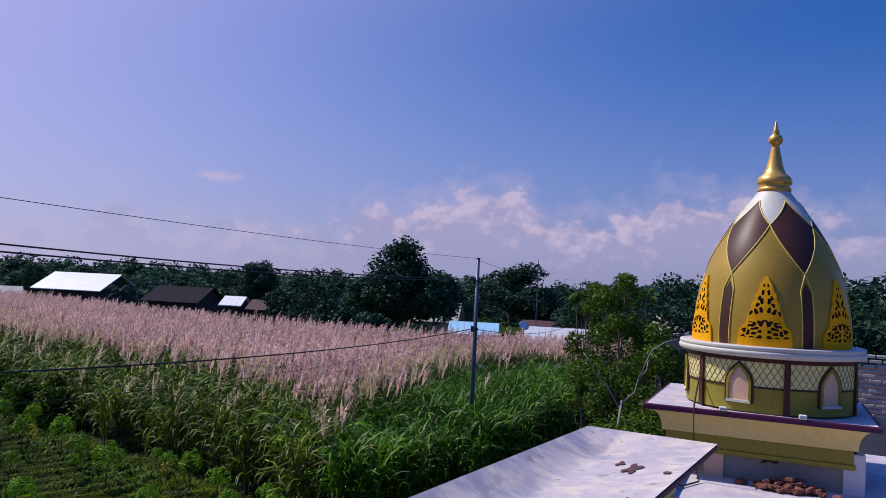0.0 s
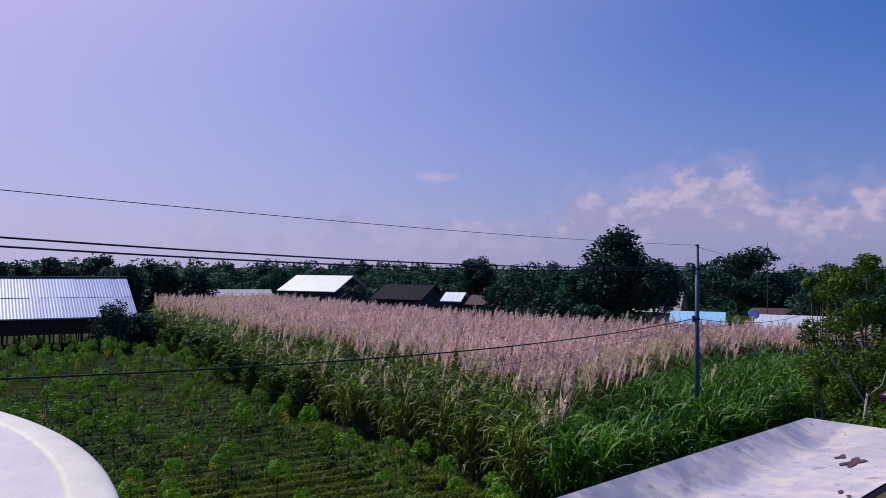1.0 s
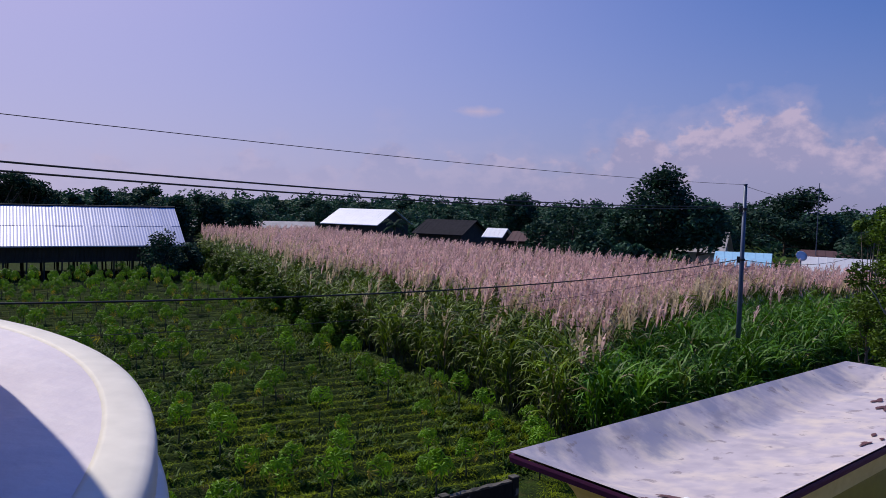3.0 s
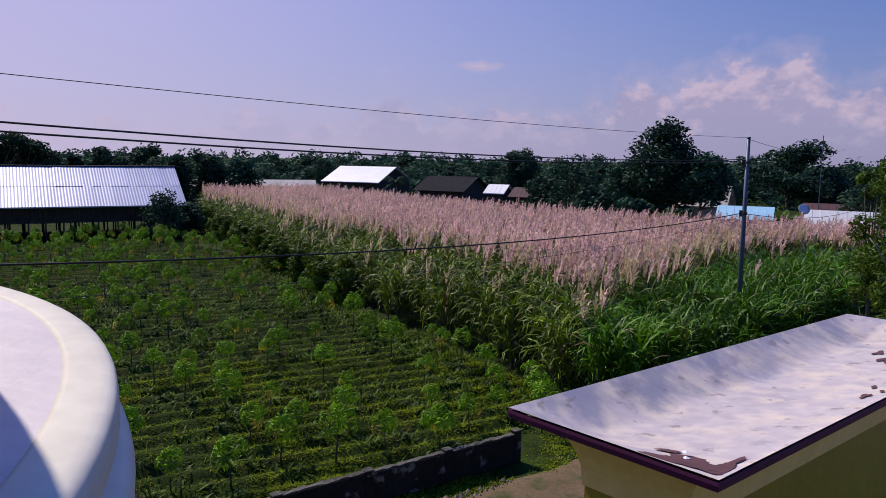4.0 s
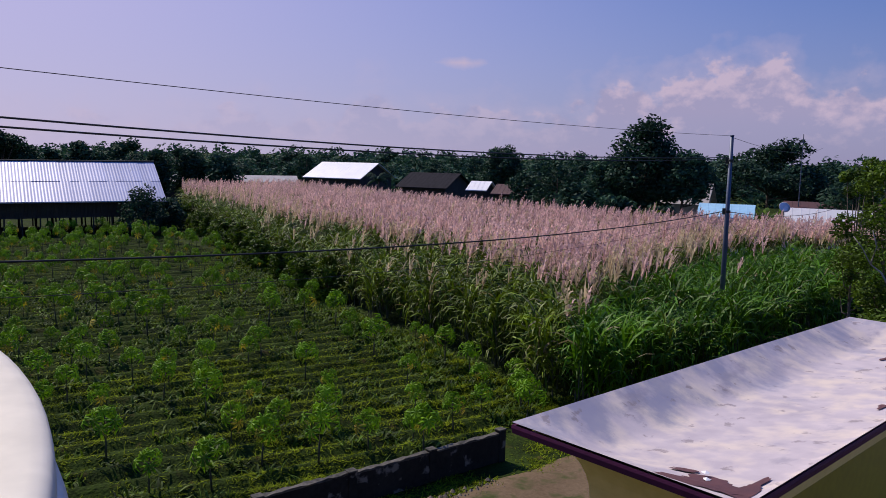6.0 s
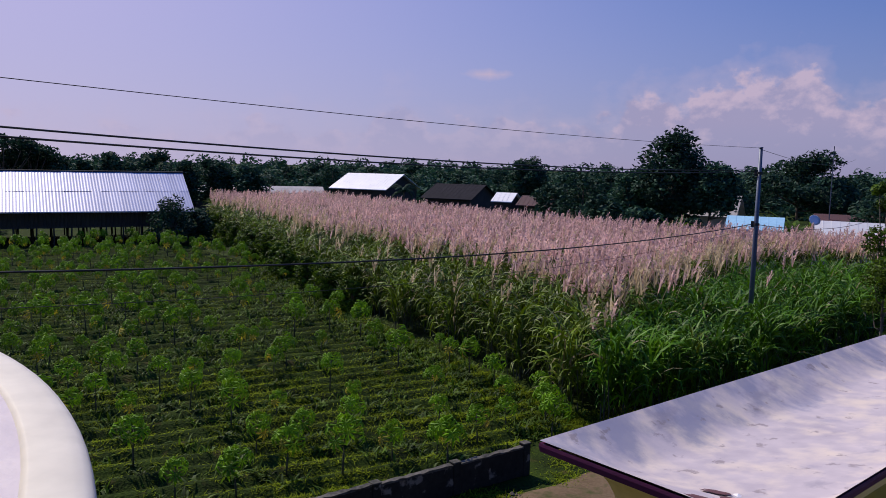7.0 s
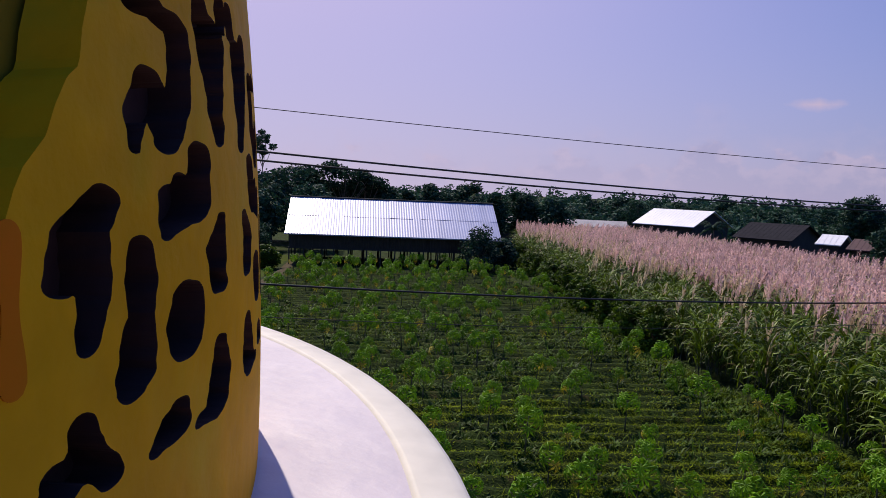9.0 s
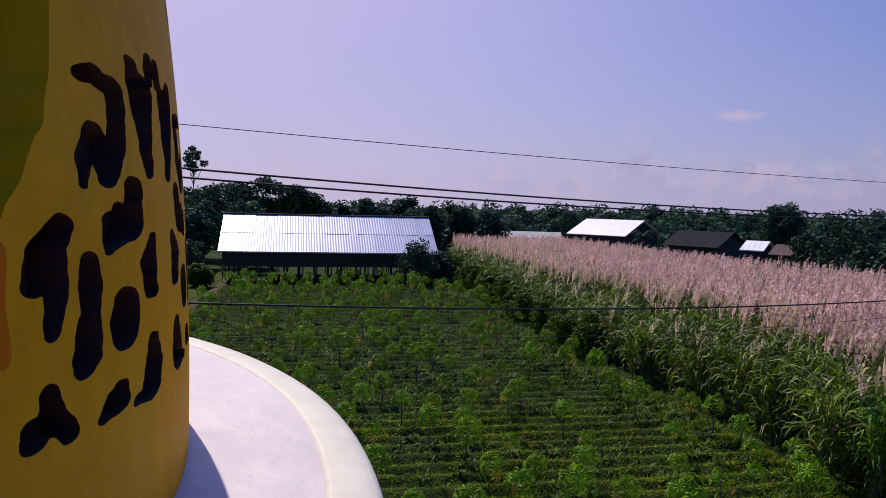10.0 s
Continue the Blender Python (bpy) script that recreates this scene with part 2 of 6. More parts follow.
M = {
    "ground": material("grassy_earth", (0.034, 0.058, 0.006), (0.007, 0.013, 0.002), 0.95, spec=0.1, grain=14, stain=0.9, amount=0.5,
                       bump=1.0, bump_dist=0.12, third=(0.075, 0.054, 0.017), third_at=0.62, third_soft=0.16),
    "far_grass": material("far_grass", (0.062, 0.085, 0.009), (0.034, 0.050, 0.006), 0.95, spec=0.05, grain=3, stain=0.1, bump=0.3, bump_dist=0.05),
    "dirt": material("dirt_road", (0.185, 0.13, 0.078), (0.095, 0.064, 0.036), 0.95, spec=0.1, grain=12, stain=0.7, amount=0.9, bump=0.7,
                     bump_dist=0.03, third=(0.05, 0.062, 0.018), third_at=0.52, third_soft=0.15),
    "path": material("trodden_earth", (0.095, 0.068, 0.036), (0.045, 0.038, 0.016), 0.95, spec=0.1, grain=12, stain=0.7, bump=0.6, bump_dist=0.03),
    "grass": material("grass_blades", (0.25, 0.315, 0.012), (0.080, 0.115, 0.006), 0.8, spec=0.06, island=0.6, grain=2, stain=0.3, bump=0,
                      glow_through=0.35),
    "papaya": material("papaya_leaf", (0.178, 0.345, 0.010), (0.058, 0.138, 0.005), 0.5, spec=0.14, island=0.4, vary=0.15, grain=6, bump=0,
                       glow_through=0.28),
    "papaya_old": material("papaya_yellow_leaf", (0.44, 0.40, 0.03), (0.36, 0.26, 0.02), 0.6, island=0.3, grain=6, bump=0,
                           glow_through=0.35),
    "stem": material("papaya_stem", (0.085, 0.085, 0.05), (0.045, 0.042, 0.026), 0.85, grain=14, bump=0.3),
    "cane": material("cane_leaf", (0.140, 0.212, 0.009), (0.026, 0.047, 0.003), 0.5, spec=0.2, island=0.55, grain=2, stain=0.25, bump=0,
                     glow_through=0.2),
    "young": material("young_cane_leaf", (0.090, 0.215, 0.007), (0.030, 0.090, 0.004), 0.5, spec=0.18, island=0.5, grain=2, stain=0.25, bump=0,
                      glow_through=0.22),
    "dry": material("dry_cane_leaf", (0.30, 0.25, 0.12), (0.18, 0.14, 0.07), 0.7, island=0.4, grain=2, bump=0, glow_through=0.3),
    "plume": material("cane_plume", (0.77, 0.53, 0.48), (0.52, 0.345, 0.32), 0.9, spec=0.1, island=0.38, grain=1.5, stain=0.15, bump=0,
                      glow_through=0.4),
    "tree": material("tree_leaf", (0.034, 0.088, 0.046), (0.013, 0.040, 0.026), 0.7, spec=0.15, island=0.45, vary=0.25, grain=0.7, bump=0,
                     glow_through=0.2),
    "near_leaf": material("bush_leaf", (0.105, 0.185, 0.010), (0.018, 0.038, 0.005), 0.6, spec=0.18, island=0.5, grain=0.7, bump=0, glow_through=0.3),
    "stone": material("road_stone", (0.26, 0.20, 0.14), (0.12, 0.09, 0.06), 0.9, island=0.4, grain=20, bump=0.4),
    "twig": material("dead_wood", (0.34, 0.31, 0.28), (0.22, 0.19, 0.17), 0.9, grain=18, bump=0.4, bump_dist=0.006),
    "bark": material("bark", (0.16, 0.13, 0.10), (0.07, 0.055, 0.045), 0.9, grain=18, bump=0.5, bump_dist=0.01),
    "rim": material("rim_white_paint", (0.60, 0.54, 0.57), (0.47, 0.42, 0.46), 0.5, grain=13, stain=3.6, amount=0.7, bump=1.0,
                    bump_dist=0.012),
    "cream": material("cream_paint", (0.66, 0.62, 0.53), (0.52, 0.49, 0.42), 0.5, grain=30, stain=2, bump=0.25, bump_dist=0.003),
    "gold_dome": material("ochre_gold_paint", (0.40, 0.25, 0.018), (0.32, 0.19, 0.014), 0.4, metal=0.1, grain=40, stain=2.5, bump=0.12,
                          bump_dist=0.003),
    "orn": material("ochre_ornament_paint", (0.88, 0.405, 0.008), (0.68, 0.30, 0.006), 0.6, spec=0.04, metal=0.0, grain=34, stain=4, amount=0.7,
                    bump=0.8, bump_dist=0.007, third=(0.72, 0.38, 0.014), third_at=0.54, third_soft=0.16),
    "streak": material("streak_orange", (0.75, 0.16, 0.006), (0.6, 0.18, 0.004), 0.6, spec=0.05, grain=30, stain=9, bump=0.3),
    "finial": material("gold_metal", (0.72, 0.42, 0.10), (0.6, 0.33, 0.07), 0.38, metal=0.5, grain=20, bump=0.08),
    "rib": material("pale_gold_paint", (0.70, 0.52, 0.10), (0.56, 0.40, 0.06), 0.45, grain=30, stain=3, bump=0.15),
    "brown": material("maroon_brown_paint", (0.088, 0.036, 0.027), (0.062, 0.025, 0.020), 0.42, spec=0.16, grain=40, bump=0.3, bump_dist=0.003),
    "hollow": material("dark_brown_paint", (0.075, 0.031, 0.027), (0.046, 0.019, 0.018), 0.7, spec=0.12, grain=60, bump=0.6, bump_dist=0.004),
    "fascia": material("maroon_trim_paint", (0.10, 0.017, 0.062), (0.055, 0.011, 0.042), 0.6, spec=0.2, grain=24, stain=5, amount=0.9, bump=0.3),
    "olive": material("olive_paint", (0.30, 0.25, 0.018), (0.22, 0.18, 0.013), 0.6, grain=20, stain=1.2, bump=0.2),
    "canopy": canopy_plaster(),
    "slab": material("weathered_white_slab", (0.62, 0.54, 0.55), (0.36, 0.31, 0.38), 0.75, spec=0.25, grain=7, stain=2.2, amount=0.9, bump=0.3,
                     bump_dist=0.006, third=(0.64, 0.56, 0.50), third_at=0.52, third_soft=0.2),
    "rust": material("rust_stain", (0.11, 0.036, 0.036), (0.07, 0.024, 0.030), 0.85, grain=20, bump=0.4),
    "concrete": material("bare_concrete", (0.27, 0.25, 0.23), (0.18, 0.165, 0.155), 0.9, grain=14, stain=1.3, amount=0.9, bump=0.5,
                         bump_dist=0.006),
    "old_wall": material("mouldy_plaster", (0.036, 0.034, 0.028), (0.010, 0.010, 0.009), 0.95, spec=0.15, grain=9, stain=1.1, amount=0.9, bump=0.6,
                         bump_dist=0.01, third=(0.17, 0.155, 0.13), third_at=0.59),
    "cap": material("wall_cap_plaster", (0.12, 0.105, 0.085), (0.022, 0.022, 0.016), 0.95, grain=12, stain=2, bump=0.5),
    "brick": material("red_brick", (0.22, 0.075, 0.05), (0.13, 0.045, 0.032), 0.9, grain=30, vary=0.3, bump=0.5),
    "zinc": material("zinc_sheet", (0.50, 0.485, 0.56), (0.37, 0.365, 0.44), 0.42, metal=0.4, grain=5, stain=0.5, amount=0.8, vary=0.07,
                     bump=0.1),
    "white_sheet": material("white_roof_sheet", (0.80, 0.78, 0.76), (0.70, 0.68, 0.66), 0.5, grain=3, stain=0.4, bump=0.1),
    "dark_roof": material("dark_clay_tile", (0.028, 0.026, 0.030), (0.016, 0.015, 0.018), 0.9, spec=0.08, grain=6, bump=0.3, bump_dist=0.02),
    "red_roof": material("rusty_roof", (0.085, 0.028, 0.028), (0.05, 0.018, 0.019), 0.8, grain=5, stain=0.6, bump=0.3, bump_dist=0.02),
    "blue_roof": material("pale_blue_sheet", (0.33, 0.58, 0.72), (0.26, 0.48, 0.62), 0.5, grain=3, stain=0.5, bump=0.1),
    "grey_roof": material("weathered_asbestos", (0.46, 0.42, 0.40), (0.30, 0.28, 0.27), 0.85, grain=5, stain=0.6, bump=0.3),
    "house": material("whitewashed_wall", (0.66, 0.64, 0.66), (0.50, 0.48, 0.50), 0.85, grain=5, stain=0.7, bump=0.2),
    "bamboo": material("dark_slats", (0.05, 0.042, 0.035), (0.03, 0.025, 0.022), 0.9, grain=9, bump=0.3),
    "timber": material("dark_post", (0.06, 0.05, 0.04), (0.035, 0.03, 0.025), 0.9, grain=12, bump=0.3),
    "pole": material("galvanised_pole", (0.10, 0.125, 0.18), (0.06, 0.075, 0.115), 0.5, metal=0.3, grain=14, stain=1.2, bump=0.15),
    "cable": material("cable_sheath", (0.02, 0.02, 0.022), (0.012, 0.012, 0.013), 0.6, bump=0),
    "tan": material("yellow_cream_paint", (0.76, 0.60, 0.24), (0.65, 0.50, 0.18), 0.6, spec=0.25, grain=20, stain=1.5, bump=0.2),
    "plume_tan": material("ripe_cane_plume", (0.62, 0.50, 0.33), (0.45, 0.35, 0.22), 0.9, spec=0.1, island=0.35, grain=1.5, stain=0.15, bump=0,
                          glow_through=0.4),
    "peach": material("peach_panel", (0.72, 0.46, 0.30), (0.64, 0.39, 0.25), 0.7, grain=24, stain=4, bump=0.2),
    "net": material("cream_lattice", (0.80, 0.73, 0.30), (0.66, 0.58, 0.26), 0.6, grain=30, bump=0.2),
}


# ---------------------------------------------------------------- small tools
def mesh_from(name, verts, faces, mats=(), smooth=False, index=None):
    me = bpy.data.meshes.new(name)
    me.from_pydata([tuple(v) for v in verts], [], [tuple(f) for f in faces])
    for m in mats:
        me.materials.append(m)
    if index is not None:
        me.polygons.foreach_set("material_index", index)
    if smooth:
        me.polygons.foreach_set("use_smooth", [True] * len(me.polygons))
    me.update()
    return me


def strips_mesh(name, pts, mat, mat_index=None, mats=None):
    """Many ribbons at once: pts has the shape (ribbons, rows, 2, 3)."""
    n, r = pts.shape[0], pts.shape[1]
    me = bpy.data.meshes.new(name)
    me.vertices.add(n * r * 2)
    me.vertices.foreach_set("co", pts.astype(np.float32).ravel())
    base = (np.arange(n) * r * 2)[:, None, None]
    row = (np.arange(r - 1) * 2)[None, :, None]
    quad = base + row + np.array([0, 1, 3, 2])[None, None, :]
    q = quad.reshape(-1, 4)
    me.loops.add(q.size)
    me.polygons.add(len(q))
    me.loops.foreach_set("vertex_index", q.ravel().astype(np.int32))
    me.polygons.foreach_set("loop_start", np.arange(0, q.size, 4, dtype=np.int32))
    me.polygons.foreach_set("loop_total", np.full(len(q), 4, dtype=np.int32))
    for m in (mats or [mat]):
        me.materials.append(m)
    if mat_index is not None:
        me.polygons.foreach_set("material_index", np.repeat(mat_index, r - 1).astype(np.int32))
    me.polygons.foreach_set("use_smooth", np.ones(len(q), dtype=bool))
    me.update(calc_edges=True)
    return me


def part(name, bm, mat, parent, label="", smooth=False):
    """One mesh object under a thing or a part; bm is a bmesh or a mesh."""
    if isinstance(bm, bmesh.types.BMesh):
        me = bpy.data.meshes.new(name)
        bm.to_mesh(me)
        bm.free()
        if smooth:
            me.polygons.foreach_set("use_smooth", [True] * len(me.polygons))
    else:
        me = bm
    if mat and not me.materials:
        me.materials.append(mat)
    ob = new(name, me)
    if parent:
        ob.parent = parent
    if label:
        tagged(ob, label)
    return ob


def thing(name, label, category, m=None, group="", kind=""):
    ob = new(name)
    ob.empty_display_size = 0.2
    if m is not None:
        ob.matrix_world = m
    return tagged(ob, label, category, group, kind)


def box(bm, cx, cy, cz, sx, sy, sz, bevel=0.0, rot=0.0):
    """A box by its centre and sizes, its edges rounded a little, turned by rot degrees about z."""
    out = bmesh.ops.create_cube(bm, size=1.0, matrix=Matrix.Translation((cx, cy, cz)) @ Matrix.Rotation(radians(rot), 4, "Z")
                                @ Matrix.Diagonal((sx, sy, sz, 1)))
    if bevel:
        es = list({e for v in out["verts"] for e in v.link_edges})
        bmesh.ops.bevel(bm, geom=es, offset=bevel, segments=2, profile=0.5, affect="EDGES")
    return bm


def boxed(*args, **kw):
    return box(bmesh.new(), *args, **kw)


def lathe(profile, segs=48, a0=0.0, a1=360.0):
    """A turned shape from (radius, height) pairs."""
    full = abs(a1 - a0) >= 359.9
    n = segs if full else segs + 1
    ang = np.radians(np.linspace(a0, a1, segs + 1)[:n])
    verts = [(r * math.cos(a), r * math.sin(a), z) for r, z in profile for a in ang]
    faces = []
    for i in range(len(profile) - 1):
        for j in range(segs):
            k = (j + 1) % n
            faces.append((i * n + j, i * n + k, (i + 1) * n + k, (i + 1) * n + j))
    return verts, faces


def tube(points, radius, sides=6, taper=1.0):
    """A round bar along points."""
    pts = [Vector(p) for p in points]
    verts, faces = [], []
    for i, p in enumerate(pts):
        d = (pts[min(i + 1, len(pts) - 1)] - pts[max(i - 1, 0)]).normalized()
        q = d.to_track_quat("Z", "Y")
        r = radius * (1 + (taper - 1) * i / max(1, len(pts) - 1))
        for k in range(sides):
            a = 2 * math.pi * k / sides
            verts.append(p + q @ Vector((r * math.cos(a), r * math.sin(a), 0)))
    for i in range(len(pts) - 1):
        for k in range(sides):
            a, b = i * sides + k, i * sides + (k + 1) % sides
            faces.append((a, b, b + sides, a + sides))
    faces.append(tuple(range(sides))[::-1])
    faces.append(tuple(range((len(pts) - 1) * sides, len(pts) * sides)))
    return verts, faces


def joined(pieces):
    verts, faces = [], []
    for v, f in pieces:
        o = len(verts)
        verts += [tuple(p) for p in v]
        faces += [tuple(i + o for i in q) for q in f]
    return verts, faces


def polar(az_deg, dist, z=0.0):
    """A place by its bearing from the roof and its distance."""
    return Vector((0.05 + dist * math.sin(radians(az_deg)), 0.5 + dist * math.cos(radians(az_deg)), z))


def inside(poly, x, y):
    """Which of the points lie in the polygon."""
    x, y = np.asarray(x), np.asarray(y)
    hit = np.zeros(x.shape, bool)
    for (x0, y0), (x1, y1) in zip(poly, poly[1:] + poly[:1]):
        cross = ((y0 > y) != (y1 > y)) & (x < (x1 - x0) * (y - y0) / ((y1 - y0) or 1e-9) + x0)
        hit ^= cross
    return hit


def edge_distance(line, x, y):
    """The distance of points from a broken line."""
    best = np.full(np.shape(x), 1e9)
    for (x0, y0), (x1, y1) in zip(line, line[1:]):
        dx, dy = x1 - x0, y1 - y0
        s = np.clip(((x - x0) * dx + (y - y0) * dy) / (dx * dx + dy * dy), 0, 1)
        best = np.minimum(best, np.hypot(x - x0 - s * dx, y - y0 - s * dy))
    return best


rng = np.random.default_rng(7)


# ---------------------------------------------------------------- plan of the land
U, V = np.array([0.656, 0.755]), np.array([-0.755, 0.656])  # along the furrows, and across them
WALL_A, WALL_B = np.array([-16.1, 2.3]), np.array([-5.03, 19.5])
CANE_LEFT = [(-4.0, 24.1), (-12.0, 31.1), (-18.7, 36.6), (-33.5, 50.6), (-55.0, 70.5)]
CANE_RIGHT = [(-4.0, 24.1), (-2.6, 24.9), (0.1, 29.8), (4.6, 38.2), (9.8, 48.8), (12.2, 54.5)]
CANE = CANE_LEFT + [(-66.0, 84.0), (-57.0, 97.0), (-36.0, 82.0), (-22.0, 70.0), (-12.0, 64.5), (-5.0, 62.0), (4.0, 62.5), (11.5, 60.0)] \
    + CANE_RIGHT[:0:-1]
YOUNG = [(-4.1, 24.1), (-4.9, 26.8), (-4.1, 30.5), (-2.9, 36.5), (-1.5, 44.0), (1.0, 50.0), (5.0, 52.5), (9.4, 51.5)] + CANE_RIGHT[:0:-1]
YOUNG_EDGE = YOUNG[1:8]
FIELD = [(-5.6, 19.9), (-16.4, 3.6), (-26.0, 5.0), (-45.0, 28.2), (-61.0, 43.5), (-51.5, 59.5), (-33.6, 50.3), (-18.9, 36.4), (-12.2, 30.8), (-4.9, 24.9)]


def ground_height(x, y):
    f = inside(FIELD, x, y)
    v = x * V[0] + y * V[1]
    u = x * U[0] + y * U[1]
    ridge = 0.115 * np.sin(2 * np.pi * v / 0.95 + 0.8 * np.sin(u * 0.21)) + 0.03 * np.sin(u * 1.7 + v * 2.3) * np.sin(v * 1.1 - u * 0.6)
    return np.where(f, 0.05 + ridge, -0.03)


def build_ground():
    xs = np.r_[np.linspace(-2600, -120, 14), np.arange(-100, 60, 2.0), np.linspace(90, 2600, 13)]
    ys = np.r_[np.linspace(-2600, -40, 12), np.arange(-20, 130, 2.0), np.linspace(160, 2600, 13)]
    gx, gy = np.meshgrid(xs, ys)
    gz = -0.06 + 0.02 * np.sin(gx * 1.3) * np.sin(gy * 1.1)
    n, m = gx.shape
    pts = np.stack([gx, gy, gz], -1).reshape(-1, 3)
    i = np.arange((n - 1) * m).reshape(n - 1, m)[:, :-1].ravel()
    faces = np.stack([i, i + 1, i + 1 + m, i + m], -1)
    me = mesh_from("ground", pts.tolist(), faces.tolist(), [M["ground"]], smooth=True)
    tagged(new("ground", me), "grassy furrowed earth of the fields", "ground", kind="structure")


build_ground()


def build_field():
    """The papaya field: ridges and furrows run along one side."""
    us, vs = np.arange(-48, 50, 0.45), np.arange(-6, 80, 0.12)
    gu, gv = np.meshgrid(us, vs)
    gx, gy = gu * U[0] + gv * V[0], gu * U[1] + gv * V[1]
    gz = ground_height(gx, gy)
    border = edge_distance(FIELD + FIELD[:1], gx.ravel(), gy.ravel()).reshape(gx.shape)
    gz = np.where(inside(FIELD, gx, gy), gz - 0.16 * np.clip(1 - border / 0.7, 0, 1), -0.16)
    keep = inside(FIELD, gx, gy)
    rough = np.random.default_rng(2).normal(0, 0.012, gz.shape)
    pts = np.stack([gx, gy, gz + rough], -1).reshape(-1, 3)
    n, m = gx.shape
    i = np.arange((n - 1) * m).reshape(n - 1, m)[:, :-1].ravel()
    faces = np.stack([i, i + 1, i + 1 + m, i + m], -1)
    faces = faces[keep.ravel()[faces].any(1)]
    used = np.unique(faces)
    place = np.zeros(len(pts), int)
    place[used] = np.arange(len(used))
    me = mesh_from("field", pts[used].tolist(), place[faces].tolist(), [M["ground"]], smooth=True)
    tagged(new("field", me), "ridged weedy earth between papaya rows", "field", kind="structure")


build_field()


def sheet(name, left, right, z, mat, label, category, step=0.4, across=9, rough=0.03):
    """A strip of ground laid between two broken lines, slightly uneven and sunk at its borders."""
    def along(line, k):
        p = np.array(line, float)
        d = np.r_[0, np.cumsum(np.hypot(*np.diff(p, axis=0).T))]
        s = np.linspace(0, d[-1], k)
        return np.stack([np.interp(s, d, p[:, 0]), np.interp(s, d, p[:, 1])], -1)
    total = np.hypot(*np.diff(np.array(left, float), axis=0).T).sum()
    k = max(6, int(total / step))
    a, b = along(left, k), along(right, k)
    w = np.linspace(0, 1, across)[None, :, None]
    p = a[:, None] * (1 - w) + b[:, None] * w
    zz = z + rough * np.sin(p[..., 0] * 2.1 + 1) * np.sin(p[..., 1] * 1.7) - 0.12 * np.abs(2 * w[..., 0] - 1) ** 6
    v = np.concatenate([p, zz[..., None]], -1).reshape(-1, 3)
    i = np.arange((k - 1) * across).reshape(k - 1, across)[:, :-1].ravel()
    f = np.stack([i, i + 1, i + 1 + across, i + across], -1)
    return tagged(new(name, mesh_from(name, v.tolist(), f.tolist(), [mat], smooth=True)), label, category, kind="structure")


wdir = (WALL_B - WALL_A) / np.linalg.norm(WALL_B - WALL_A)
wside = np.array([wdir[1], -wdir[0]])


def wall_line(offset, *stations):
    return [tuple(WALL_A + wdir * s + wside * offset) for s in stations]


sheet("road", wall_line(0.75, -12, 0, 10, 17) + [(-1.3, 24.2), (1.6, 29.8), (7.5, 40.5), (14.0, 53.0)],
      wall_line(4.2, -12, 0, 10, 17) + [(1.6, 22.6), (4.4, 28.2), (10.3, 39.0), (17.0, 51.5)], 0.03, M["dirt"],
      "pale rutted dirt lane beside the garden wall", "road")
sheet("path", [(-41.5, 22.0), (-46.5, 27.5), (-57.0, 38.5), (-70.0, 50.0)], [(-40.7, 22.6), (-45.6, 28.2), (-56.2, 39.2), (-69.4, 50.7)], 0.05,
      M["path"], "worn earth path across the grass", "path")
sheet("lawn", [(-46.0, 18.0), (-52.0, 24.0), (-63.0, 34.5), (-80.0, 48.0)], [(-42.4, 22.8), (-47.5, 28.0), (-58.0, 39.0), (-71.0, 50.8)], 0.035,
      M["far_grass"], "mown grass strip beside the path", "grass")


# ---------------------------------------------------------------- ribbons: cane, plumes, grass
def blades(base, az, length, rise, droop, width, rows=5, twist=0.0, bend=1.3):
    """Arching leaves: they start at base towards az, rise at an angle and bend over by droop along their length (radians)."""
    n = len(base)
    s = np.linspace(0, 1, rows)
    ang = rise[:, None] - droop[:, None] * s[None, :] ** bend
    step = length[:, None] / (rows - 1)
    run = np.cumsum(np.cos(ang) * step, 1) - np.cos(ang[:, :1]) * step
    up = np.cumsum(np.sin(ang) * step, 1) - np.sin(ang[:, :1]) * step
    d = np.stack([np.sin(az), np.cos(az)], -1)
    mid = np.zeros((n, rows, 3))
    mid[..., :2] = base[:, None, :2] + run[..., None] * d[:, None]
    mid[..., 2] = base[:, None, 2] + up
    w = (width[:, None] * 0.5) * (1 - s[None, :] ** 1.6) ** 0.8 * (0.55 + 0.45 * np.minimum(1, s[None, :] * 4)) + 0.002
    tw = twist + 0 * az
    side = np.stack([np.cos(az) * np.cos(tw), -np.sin(az) * np.cos(tw), np.sin(tw)], -1)
    return np.stack([mid - side[:, None] * w[..., None], mid + side[:, None] * w[..., None]], 2)


def scatter(poly, density):
    """Random points in a polygon, so many to the square metre."""
    p = np.array(poly)
    lo, hi = p.min(0), p.max(0)
    k = int(np.prod(hi - lo) * density)
    q = lo + rng.random((k, 2)) * (hi - lo)
    return q[inside(poly, q[:, 0], q[:, 1])]


def cane_leaves(stalks, height, per, droop=(1.6, 2.9), length=(1.0, 1.7), low=0.45, width=(0.045, 0.075)):
    n = len(stalks) * per
    xy = np.repeat(stalks, per, 0) + rng.normal(0, 0.05, (n, 2))
    h = np.repeat(height, per) * (low + (0.9 - low) * rng.random(n) ** 0.75)
    base = np.c_[xy, h]
    return blades(base, rng.random(n) * 2 * np.pi, rng.uniform(*length, n), np.radians(rng.uniform(55, 85, n)), rng.uniform(*droop, n),
                  rng.uniform(*width, n), rows=5, twist=rng.normal(0, 0.5, n), bend=1.9)


